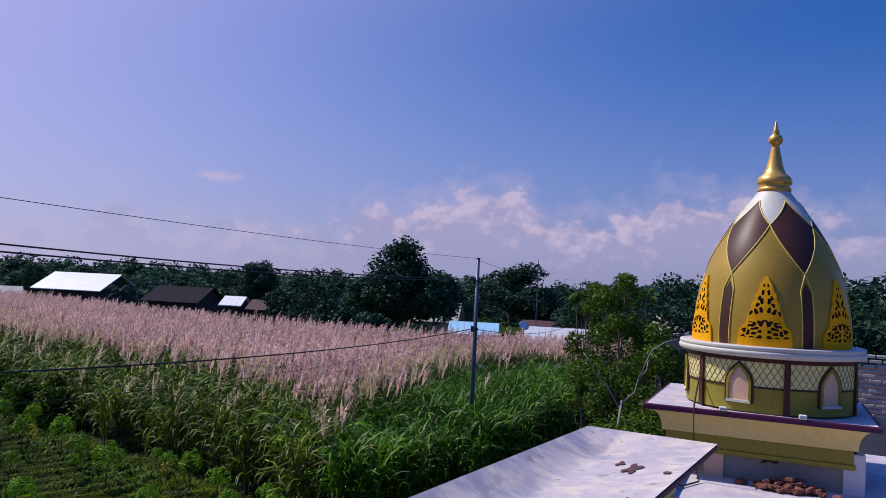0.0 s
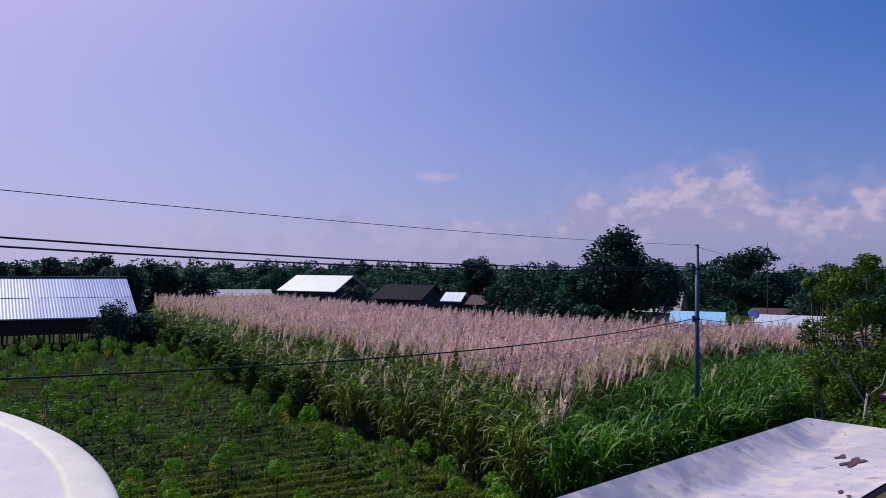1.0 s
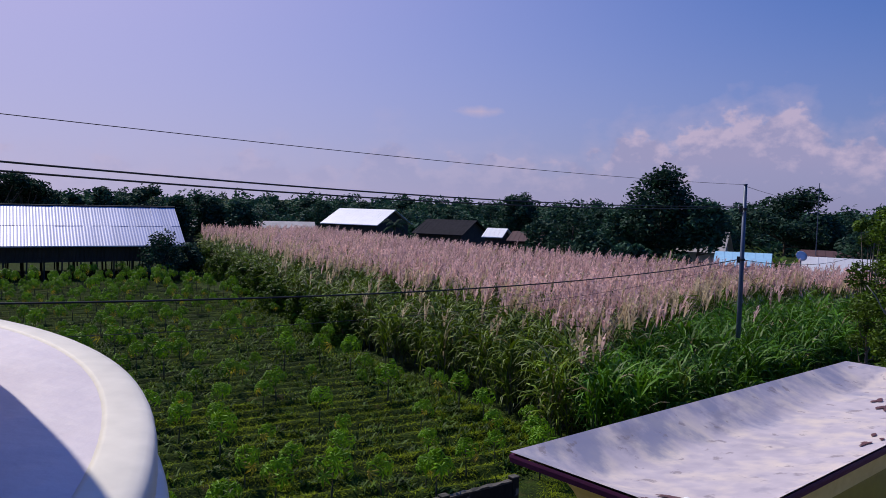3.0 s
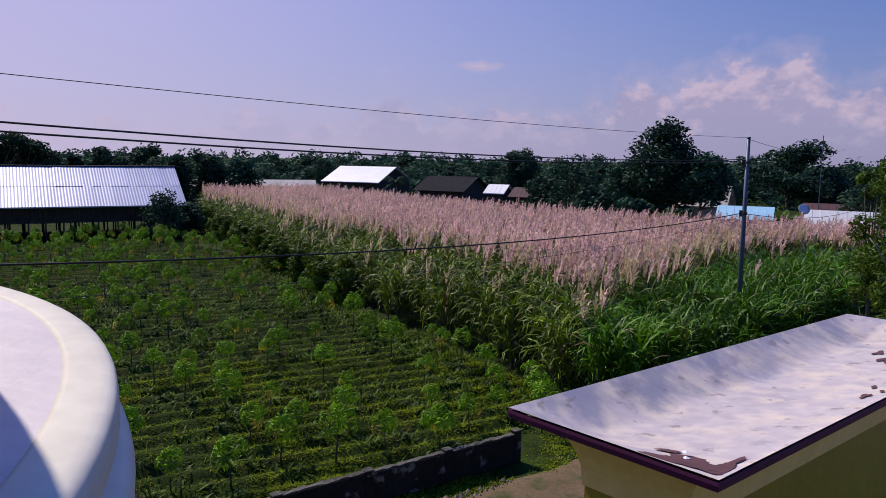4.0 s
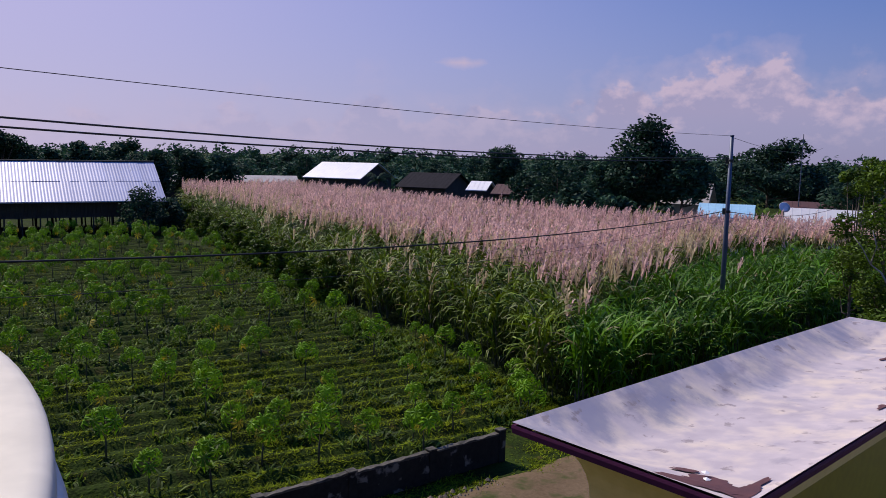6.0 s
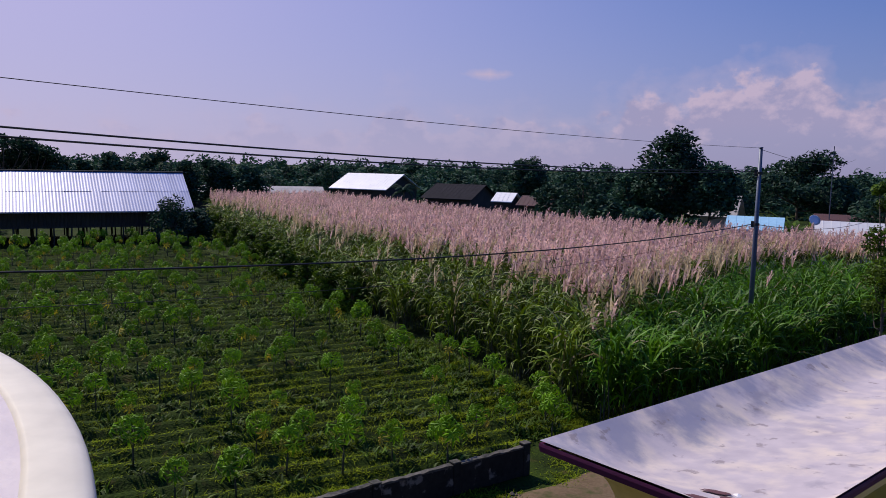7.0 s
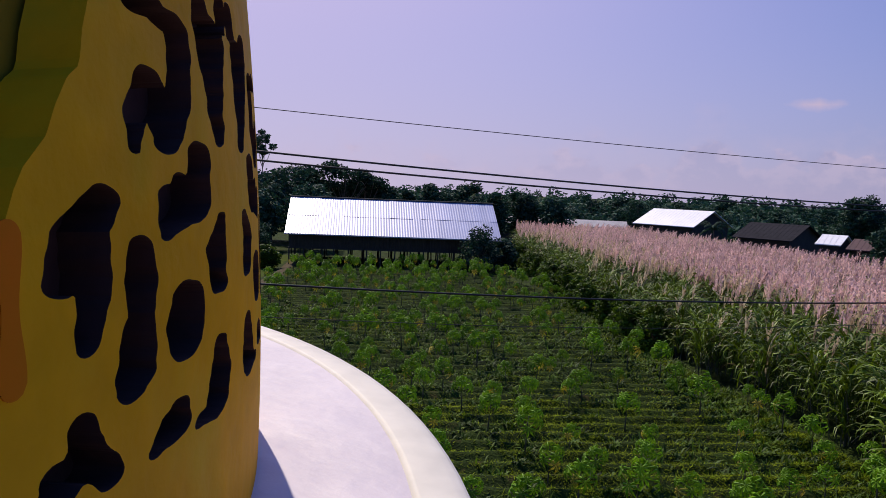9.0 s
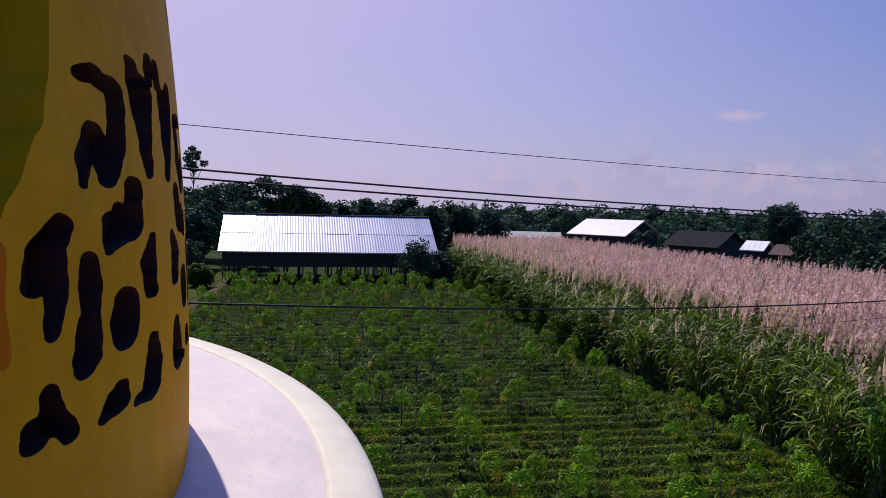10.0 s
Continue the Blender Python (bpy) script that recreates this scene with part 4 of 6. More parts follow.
def dome_patch(field, phis, zs, low, high):
    """A raised plate on the dome where field(phi, z) is positive, cut along its zero line, with upright edges."""
    ph, zz = np.meshgrid(phis, zs)
    val = field(ph, zz)
    n, m = ph.shape
    flat = [(float(a), float(b), float(c)) for a, b, c in zip(ph.ravel(), zz.ravel(), val.ravel())]
    keys, cuts, verts, faces, rim = {}, {}, [], [], []

    def corner(i):
        if i not in keys:
            keys[i] = len(verts)
            verts.append(flat[i][:2])
        return keys[i]

    def cut(i, j):
        k = (min(i, j), max(i, j))
        if k not in cuts:
            a, b = flat[k[0]], flat[k[1]]
            s = a[2] / (a[2] - b[2])
            cuts[k] = len(verts)
            verts.append((a[0] + (b[0] - a[0]) * s, a[1] + (b[1] - a[1]) * s))
        return cuts[k]

    for r in range(n - 1):
        for c in range(m - 1):
            o = r * m + c
            quad = (o, o + 1, o + m + 1, o + m)
            ins = [flat[i][2] > 0 for i in quad]
            if not any(ins):
                continue
            if all(ins):
                faces.append([corner(i) for i in quad])
                continue
            for tri in ((quad[0], quad[1], quad[2]), (quad[0], quad[2], quad[3])):
                poly, edge = [], []
                for i, j in zip(tri, tri[1:] + tri[:1]):
                    a, b = flat[i][2] > 0, flat[j][2] > 0
                    if a:
                        poly.append(corner(i))
                    if a != b:
                        poly.append(cut(i, j))
                        edge.append((poly[-1], a))
                if len(poly) >= 3:
                    faces.append(poly)
                if len(edge) == 2:
                    e0, e1 = (edge[0][0], edge[1][0]) if edge[0][1] else (edge[1][0], edge[0][0])
                    rim.append((e0, e1))
    pv = np.array(verts)
    top, bot = on_dome(pv[:, 0], pv[:, 1], high), on_dome(pv[:, 0], pv[:, 1], low)
    k = len(pv)
    out = [tuple(f) for f in faces] + [(b, a, a + k, b + k) for a, b in rim]
    dome_patch.walls = [(0.5 * (verts[a][0] + verts[b][0]), 0.5 * (verts[a][1] + verts[b][1])) for a, b in rim]
    return np.r_[top, bot].tolist(), out


def capsule(x, z, x0, z0, r0, x1, z1, r1):
    """The signed distance to a rounded bar that tapers from one end to the other; negative inside."""
    dx, dz = x1 - x0, z1 - z0
    s = np.clip(((x - x0) * dx + (z - z0) * dz) / (dx * dx + dz * dz + 1e-9), 0, 1)
    return np.hypot(x - x0 - s * dx, z - z0 - s * dz) - (r0 + (r1 - r0) * s)


# hollows of the arabesque low on the dome, on one side of its middle stem: bars from end to end with their two radii,
# drawn on a width that is drawn together towards the stem
SCROLLS_LOW = [
    (0.0693, 0.1318, 0.0033, 0.0678, 0.1234, 0.005), (0.0681, 0.1206, 0.005, 0.0598, 0.1075, 0.0035), (0.0672, 0.1161, 0.0044, 0.0772, 0.1192, 0.0035), (0.0748, 0.1179, 0.0048, 0.0759, 0.1144, 0.0058),
    (0.0318, 0.1149, 0.0043, 0.034, 0.1096, 0.0071), (0.0352, 0.1098, 0.0068, 0.0422, 0.1047, 0.0022), (0.0099, 0.1339, 0.0022, 0.0102, 0.1171, 0.0047), (0.0103, 0.1171, 0.0047, 0.0121, 0.1025, 0.006),
    (0.0125, 0.1013, 0.0058, 0.0202, 0.1011, 0.0026),
]
SCROLLS_MID = [
    (0.0595, 0.2108, 0.0049, 0.0674, 0.1977, 0.0072), (0.068, 0.1977, 0.0076, 0.0736, 0.1833, 0.0044), (0.0638, 0.1971, 0.0047, 0.0639, 0.175, 0.0046), (0.064, 0.1737, 0.0046, 0.0666, 0.1589, 0.0023),
    (0.0469, 0.1914, 0.0039, 0.047, 0.1789, 0.0053), (0.047, 0.1789, 0.0053, 0.047, 0.165, 0.0044), (0.0477, 0.1616, 0.0048, 0.0498, 0.1422, 0.0068), (0.0499, 0.1415, 0.0068, 0.0517, 0.1368, 0.0044),
    (0.027, 0.1649, 0.0064, 0.0277, 0.1549, 0.008), (0.0277, 0.1549, 0.008, 0.0283, 0.1435, 0.0065), (0.0083, 0.2005, 0.0011, 0.0116, 0.1839, 0.0047), (0.0116, 0.1839, 0.0047, 0.01, 0.1641, 0.0031),
]
SCROLLS_HIGH = [
    (0.0185, 0.2326, 0.0044, 0.0205, 0.2076, 0.0052), (0.0212, 0.2049, 0.0046, 0.0328, 0.2018, 0.0054), (0.0346, 0.2124, 0.0034, 0.0343, 0.2008, 0.0038), (0.0347, 0.2004, 0.0034, 0.0353, 0.1951, 0.0012),
    (0.0289, 0.2192, 0.0024, 0.0293, 0.2076, 0.0036), (0.0403, 0.2596, 0.0045, 0.0457, 0.247, 0.0034), (0.0462, 0.2459, 0.003, 0.0471, 0.2311, 0.0015), (0.0393, 0.2581, 0.0045, 0.0344, 0.2421, 0.0059),
    (0.0331, 0.2408, 0.0062, 0.0337, 0.2357, 0.0046), (0.0285, 0.2528, 0.0051, 0.0326, 0.2409, 0.0057), (0.0275, 0.2541, 0.0046, 0.0259, 0.2882, 0.0041), (0.0268, 0.289, 0.0042, 0.0355, 0.2899, 0.0042),
    (0.0371, 0.2921, 0.0047, 0.0446, 0.2891, 0.0028), (0.0147, 0.3099, 0.0027, 0.0131, 0.2991, 0.0042), (0.0104, 0.2974, 0.0073, 0.0095, 0.2781, 0.0053), (0.0095, 0.2781, 0.0053, 0.0076, 0.2403, 0.0014),
    (0.0022, 0.3212, 0.0014, 0.0035, 0.3031, 0.0017),
]
# the smaller hollows above them
SCROLLS_STEM = [
    (0.1181, 0.4156, 0.0126, 0.1296, 0.3834, 0.0072), (0.072, 0.4064, 0.0162, 0.0864, 0.4478, 0.009), (0.0317, 0.4248, 0.0144, 0.0374, 0.4662, 0.0108), (0.0634, 0.5122, 0.0144, 0.0749, 0.4846, 0.0072),
    (0.0288, 0.526, 0.0108, 0.0346, 0.572, 0.0144), (0.0576, 0.5766, 0.009, 0.049, 0.6088, 0.0072), (0.0259, 0.6364, 0.009, 0.023, 0.6778, 0.009), (0.0173, 0.733, 0.0054, 0.0161, 0.756, 0.0054),
]
SCROLLS = SCROLLS_LOW + SCROLLS_MID + SCROLLS_HIGH


def panel_half(z):
    """Half the arabesque's width at a height, with its scalloped outline."""
    w = np.interp(z, [0, 0.14, 0.1985, 0.2051, 0.2143, 0.2213, 0.2278, 0.2317, 0.2423, 0.2526, 0.2569, 0.2606, 0.2709, 0.284, 0.42, 0.63, 0.8, 0.85], [0.241, 0.233, 0.2213, 0.218, 0.2136, 0.2089, 0.2015, 0.197, 0.1912, 0.1835, 0.177, 0.1752, 0.1726, 0.1667, 0.14, 0.085, 0.035, 0.012])
    return w * (1 + 0.06 * np.sin(z * 52) * np.clip((z - 0.34) * 8, 0, 1))


def arabesque(phi, z, centre, wide=1.0):
    x = np.radians(phi - centre) * dome_r(z) / wide
    half = panel_half(z)
    plate = np.minimum(half - np.abs(x), np.minimum(0.86 - z, z + 0.05))
    u = np.abs(x)
    w = (0.5 * u * u + 0.1303 * u) / 0.595
    hole = np.full(np.shape(x), 1e9)
    for h in SCROLLS:
        hole = np.minimum(hole, capsule(w, z, *h) * 2.0)
    for h in SCROLLS_STEM:
        hole = np.minimum(hole, capsule(u, z, *h))
    wob = 0.0011 * np.sin(x * 95 + z * 63) * np.sin(z * 220 - x * 50) + 0.0006 * np.sin(x * 310 + z * 90) * np.sin(z * 560)
    return np.minimum(plate, hole - 0.0026 + wob)


def diamond(phi, z, centre):
    """Positive inside the brown lozenge round this bearing."""
    d = np.abs(phi - centre)
    lower, upper = 0.90 + (1.53 - 0.90) * d / 30.0, 1.88 - (1.88 - 1.53) * d / 30.0
    return np.minimum(z - lower, upper - z) - 0.012


def cap_field(phi, z):
    d = np.abs((phi % 60.0) - 30.0)
    return z - (1.88 - (1.88 - 1.53) * d / 30.0) - 0.008


def column_field(phi, z, centre):
    x = np.abs(np.radians(phi - centre) * dome_r(z))
    return np.minimum(np.minimum(0.062 - x, 0.80 - z - x * 2.2), z + 0.01)


STREAK = (12.38, 0.178)  # degrees from the stem, and height, of a narrow orange streak


def dome_tube(pts, r=0.013):
    p = [tuple(on_dome(a, z, r * 0.5)) for a, z in pts]
    return tube(p, r, 6)


def between(a, b, n=8):
    return [(a[0] + (b[0] - a[0]) * i / n, a[1] + (b[1] - a[1]) * i / n) for i in range(n + 1)]


def build_dome(root, turn, fine, wide):
    """The egg-shaped dome: skin, brown lozenges and columns, cream top, gold ribs, openwork panels, finial."""
    skin = [(float(dome_r(z)), float(z)) for z in GRID_Z]
    shell = part("dome_shell", mesh_from("dome_shell", *lathe(skin, 96), [M["gold_dome"]], smooth=True), None, root, "ochre gold painted dome shell")
    zs = np.linspace(1.5, 2.02, 40)
    part("dome_cap", mesh_from("dome_cap", *dome_patch(lambda p, z: cap_field(p - turn, z), np.linspace(0, 360, 193), zs, -0.004, 0.004), [M["cream"]]), None, shell, "cream painted crown of the dome")
    for k in range(6):
        c = turn + 60 * k
        mid = c + 30.0
        part("lozenge", mesh_from("lozenge", *dome_patch(lambda p, z: diamond(p, z, mid), np.linspace(mid - 30.5, mid + 30.5, 49), np.linspace(0.85, 1.92, 45), -0.004, 0.005),
                                  [M["brown"]]), None, shell, "dark brown lozenge")
        part("column", mesh_from("column", *dome_patch(lambda p, z: column_field(p, z, mid), np.linspace(mid - 6, mid + 6, 21), np.linspace(0, 0.85, 35), -0.004, 0.005),
                                 [M["brown"]]), None, shell, "slim brown pointed column")
        for s in (-1, 1):
            path = between((mid + s * 4.2, 0.0), (mid + s * 4.6, 0.70), 8) + between((mid, 0.90), (mid - s * 30, 1.53), 10) + between((mid - s * 30, 1.53), (mid - s * 60, 1.88), 8)[1:]
            part("rib", mesh_from("rib", *dome_tube(path, 0.010), [M["rib"]], smooth=True), None, shell, "raised pale gold painted rib")
        nx, zs = (241, np.r_[np.linspace(-0.002, 0.05, 8), np.linspace(0.053, 0.34, 170), np.linspace(0.344, 0.88, 110)]) if k in fine else (121, np.r_[0.0, np.linspace(0.05, 0.34, 70), np.linspace(0.345, 0.88, 75)])
        v, f = dome_patch(lambda p, z: arabesque(p, z, c, wide), np.linspace(c - 19 * wide, c + 19 * wide, nx), zs, 0.002, 0.026)
        inner = [abs(math.radians(a - c) * dome_r(b)) / wide < panel_half(b) - 0.012 and b < 0.83 for a, b in dome_patch.walls]
        idx = [0] * (len(f) - len(inner)) + [1 if x else 0 for x in inner]
        part("arabesque", mesh_from("arabesque", v, f, [M["orn"], M["hollow"]], index=idx), None, shell, "gold openwork arabesque panel")
        v, f = dome_patch(lambda p, z: np.minimum((panel_half(z) - 0.008) - np.abs(np.radians(p - c) * dome_r(z)) / wide, 0.80 - z),
                          np.linspace(c - 19 * wide, c + 19 * wide, 41), np.linspace(0.06, 0.84, 50), 0.0, 0.005)
        if k in fine:
            v2, f2 = dome_patch(lambda p, z: 0.0050 - 0.0012 * np.sin(z * 150) - np.hypot(np.radians(c - STREAK[0] - p) * dome_r(z), np.clip(np.abs(z - STREAK[1]) - 0.022, 0, 1)), np.linspace(c - STREAK[0] - 2, c - STREAK[0] + 2, 30),
                                np.linspace(STREAK[1] - 0.06, STREAK[1] + 0.06, 40), 0.026, 0.0266)
            part("paint_streak", mesh_from("paint_streak", v2, f2, [M["streak"]]), None, shell, "narrow orange streak on the openwork panel")
        part("backing", mesh_from("backing", v, f, [M["hollow"]]), None, shell, "dark brown ground behind the openwork")
    fin = [(0.19, 2.00), (0.225, 2.03), (0.225, 2.07), (0.19, 2.09), (0.23, 2.13), (0.235, 2.18), (0.205, 2.23), (0.15, 2.27), (0.12, 2.34), (0.085, 2.48), (0.058, 2.62),
           (0.05, 2.66), (0.085, 2.69), (0.10, 2.735), (0.085, 2.78), (0.045, 2.81), (0.055, 2.83), (0.03, 2.88), (0.012, 2.98), (0.0, 3.0)]
    part("finial", mesh_from("finial", *lathe(fin, 32), [M["finial"]], smooth=True), None, root, "turned golden finial")


def arch(half, low, spring, top, n=10):
    """The outline of a pointed arch, from its lower left round to its lower right, as (x, z)."""
    left = [(-half, low)] + [(-half * (1 - (i / n) ** 1.7), spring + (top - spring) * (i / n) ** 0.9) for i in range(n + 1)]
    return left + [(-x, z) for x, z in left[::-1][1:]]


def bent(outline_in, outline_out, radius, centre, depth0, depth1):
    """A frame between two outlines, bent round a drum."""
    def at(x, z, d):
        a = radians(centre) + x / radius
        return ((radius + d) * math.cos(a), (radius + d) * math.sin(a), z)
    n = len(outline_in)
    v = [at(x, z, d) for d in (depth1, depth0) for ol in (outline_in, outline_out) for x, z in ol]
    f = []
    for i in range(n - 1):
        f += [(i, i + 1, n + i + 1, n + i), (i + 1, i, 2 * n + i, 2 * n + i + 1), (n + i, n + i + 1, 3 * n + i + 1, 3 * n + i)]
    return v, f


def bent_plate(outline, radius, centre, depth):
    n = len(outline)
    cx, cz = 0.0, sum(z for _, z in outline) / n
    pts = outline + [(cx, cz)]
    v = [((radius + depth) * math.cos(radians(centre) + x / radius), (radius + depth) * math.sin(radians(centre) + x / radius), z) for x, z in pts]
    return v, [(i, (i + 1) % n, n) for i in range(n)]


def build_rim(root):
    top = [(0.90, 0.0), (1.02, 0.0), (1.10, -0.001), (1.154, -0.001)]
    part("rim_top", mesh_from("rim_top", *lathe(top, 160), [M["rim"]], smooth=True), None, root, "white painted top of the ring")
    edge = [(1.154, -0.001), (1.157, 0.001), (1.160, 0.0015), (1.186, 0.0), (1.193, -0.001), (1.198, -0.004), (1.2005, -0.009), (1.2015, -0.016), (1.2015, -0.034), (1.1995, -0.040), (1.194, -0.043), (1.1905, -0.046), (1.190, -0.052), (1.193, -0.055),
            (1.201, -0.057), (1.207, -0.061), (1.211, -0.068), (1.213, -0.078), (1.212, -0.092), (1.206, -0.108), (1.19, -0.128), (1.08, -0.145), (0.9, -0.145)]
    part("rim_moulding", mesh_from("rim_moulding", *lathe(edge, 160), [M["cream"]], smooth=True), None, root, "cream rounded moulding of the ring")


def build_drum(root, turn, low, H=0.66):
    """The round drum: olive below, cream net above, brown posts, niches with peach panels."""
    R = 1.09
    zt, zn = low + H, low + 0.47 * H
    wall = part("drum_wall", mesh_from("drum_wall", *lathe([(R, low), (R, zt)], 96), [M["olive"]], smooth=True), None, root, "olive painted drum wall")
    part("net_band", mesh_from("net_band", *lathe([(R, zn), (R + 0.006, zn), (R + 0.006, zt - 0.04), (R, zt - 0.04)], 96), [M["net"]], smooth=False), None, wall, "cream band with a net pattern")
    part("top_band", mesh_from("top_band", *lathe([(R, zt - 0.045), (R + 0.018, zt - 0.045), (R + 0.018, zt), (R, zt)], 96), [M["brown"]]), None, wall, "dark brown band")
    for s in (-1, 1):
        lines = []
        for i in range(80):
            a0 = 360 / 80 * i
            lines.append(tube([((R + 0.008) * math.cos(radians(a0 + s * d)), (R + 0.008) * math.sin(radians(a0 + s * d)), z) for d, z in ((0, zn + 0.01), (5, (zn + zt - 0.04) / 2), (10, zt - 0.05))], 0.0045, 4))
        part("net_line", mesh_from("net_line", *joined(lines), [M["olive"]]), None, wall)
    part("border", mesh_from("border", *lathe([(R, zn - 0.015), (R + 0.012, zn - 0.015), (R + 0.012, zn + 0.01), (R, zn + 0.01)], 96), [M["brown"]]), None, wall)
    for k in range(6):
        a = turn + 60 * k
        v = []
        for d in (-0.034, 0.034):
            for r in (R - 0.02, R + 0.035):
                for z in (low, zt - 0.02):
                    v.append((r * math.cos(radians(a) + d / R), r * math.sin(radians(a) + d / R), z))
        part("post", mesh_from("post", v, [(0, 1, 3, 2), (4, 6, 7, 5), (2, 3, 7, 6), (1, 5, 7, 3), (0, 2, 6, 4)], [M["brown"]]), None, wall, "dark brown post")
        b = a + 30.0
        q = H / 0.80
        inner, outer, wide = ([(x, low + z * q) for x, z in arch(*o)] for o in ((0.125, 0.16, 0.40, 0.66), (0.155, 0.13, 0.42, 0.705), (0.182, 0.13, 0.43, 0.745)))
        part("niche", mesh_from("niche", *bent(inner, outer, R, b, -0.01, 0.035), [M["olive"]]), None, wall, "olive arched niche frame")
        part("niche_panel", mesh_from("niche_panel", *bent_plate(inner, R, b, 0.016), [M["peach"]]), None, wall, "peach coloured niche panel")
        part("niche_edge", mesh_from("niche_edge", *bent(outer, wide, R, b, -0.01, 0.022), [M["brown"]]), None, wall, "dark brown arch line")
        part("niche_sill", mesh_from("niche_sill", *bent([(-0.15, low + 0.105), (0.15, low + 0.105)], [(-0.15, low + 0.135), (0.15, low + 0.135)], R, b, 0.0, 0.05), [M["cream"]]), None, wall, "cream niche sill")


def domed_turret(label, m, turn, fine, drum_turn, wide=1.0):
    root = thing("domed_turret", label, "mosque dome", m, group="roof domes")
    build_dome(root, turn, fine, wide)
    build_rim(root)
    build_drum(root, drum_turn, -0.145 - 0.66)
    return root


def moulded(w, d, profile, mat_of):
    """A slab's edge run round a rectangle of half sizes w and d; profile: (outset, z) from below upward."""
    verts, faces, idx = [], [], []
    for o, z in profile:
        verts += [(-w - o, -d - o, z), (w + o, -d - o, z), (w + o, d + o, z), (-w - o, d + o, z)]
    for i in range(len(profile) - 1):
        for k in range(4):
            a, b = i * 4 + k, i * 4 + (k + 1) % 4
            faces.append((a, b, b + 4, a + 4))
            idx.append(mat_of(i))
    n = len(profile) - 1
    return verts, faces, idx


def build_cornice(root, w, d, z, lower=0.42, drop=0.25):
    """Maroon edge, cream cove and olive block of a flat roof, and its weathered top, about the thing's own axes."""
    cove = [(-0.15 * math.cos(t * math.pi / 2), -drop - 0.06 + drop * math.sin(t * math.pi / 2)) for t in np.linspace(0, 1, 9)]
    pr = [(o, zz + z) for o, zz in cove]
    v, f, _ = moulded(w - 0.03, d - 0.03, [(-0.17, z - drop - 0.09), (-0.15, z - drop - 0.09)] + pr, lambda i: 0)
    part("cove", mesh_from("cove", v, f, [M["tan"]], smooth=False), None, root, "cream curved cove moulding")
    v, f, _ = moulded(w, d, [(-0.02, z - 0.062), (0.0, z - 0.058), (0.004, z - 0.02), (0.0, z - 0.004), (-0.03, z - 0.002)], lambda i: 0)
    part("edge_trim", mesh_from("edge_trim", v, f, [M["fascia"]]), None, root, "maroon painted edge")
    bm = bmesh.new()
    box(bm, 0, 0, z - drop - 0.09 - lower / 2, 2 * (w - 0.22), 2 * (d - 0.22), lower)
    box(bm, 0, 0, z - drop - 0.09 - lower + 0.03, 2 * (w - 0.20), 2 * (d - 0.20), 0.04)
    part("frieze", bm, M["olive"], root, "olive painted band")


domed_turret("ochre gold dome with openwork arabesques on a broad white ring", Matrix.Translation(NEAR), NEAR_TURN, {0}, NEAR_TURN + 30.0)
FS, FV = 0.82, 0.86
domed_turret("ochre gold dome with brown lozenges and a golden finial", Matrix.Translation(FAR) @ Matrix.Diagonal((FS, FS, FV, 1)), FAR_TURN, set(), FAR_TURN + 15.0, 1.38)
DRUM_FOOT = FAR.z - 0.805 * FV
ROOF_Z = DRUM_FOOT - 0.74


# ---------------------------------------------------------------- the mosque roofs
def turret_base(name, label, x, y, z, rot, w, d):
    root = thing(name, label, "roof slab", pose(x, y, z, 0, 0, rot))
    build_cornice(root, w, d, 0.0, lower=0.20, drop=0.20)
    v, f, _ = moulded(w - 0.03, d - 0.03, [(0, -0.01), (0, 0.0), (-0.25, -0.02)], lambda i: 0)
    n = len(v)
    f.append((n - 4, n - 3, n - 2, n - 1))
    part("roof_top", mesh_from("roof_top", v, f, [M["slab"]]), None, root, "weathered grey-white slab top")
    return root


AX = 30.0  # bearing of the mosque's long side
turret_base("turret_slab", "cream coved roof slab with maroon edge under the second dome", FAR.x - 0.07, FAR.y + 0.09, DRUM_FOOT, FAR_ROT, 1.14, 1.08)
pier = thing("turret_slab", "whitish weathered slab corner under the dome ring", "roof slab", pose(NEAR.x, NEAR.y, 7.30, 0, 0, 22.0))
part("slab_top", boxed(0, 0, -0.06, 1.60, 2.58, 0.12, 0.012), M["slab"], pier)
part("slab_body", boxed(0, 0, -3.70, 1.50, 2.46, 7.16), M["olive"], pier, "olive painted block")


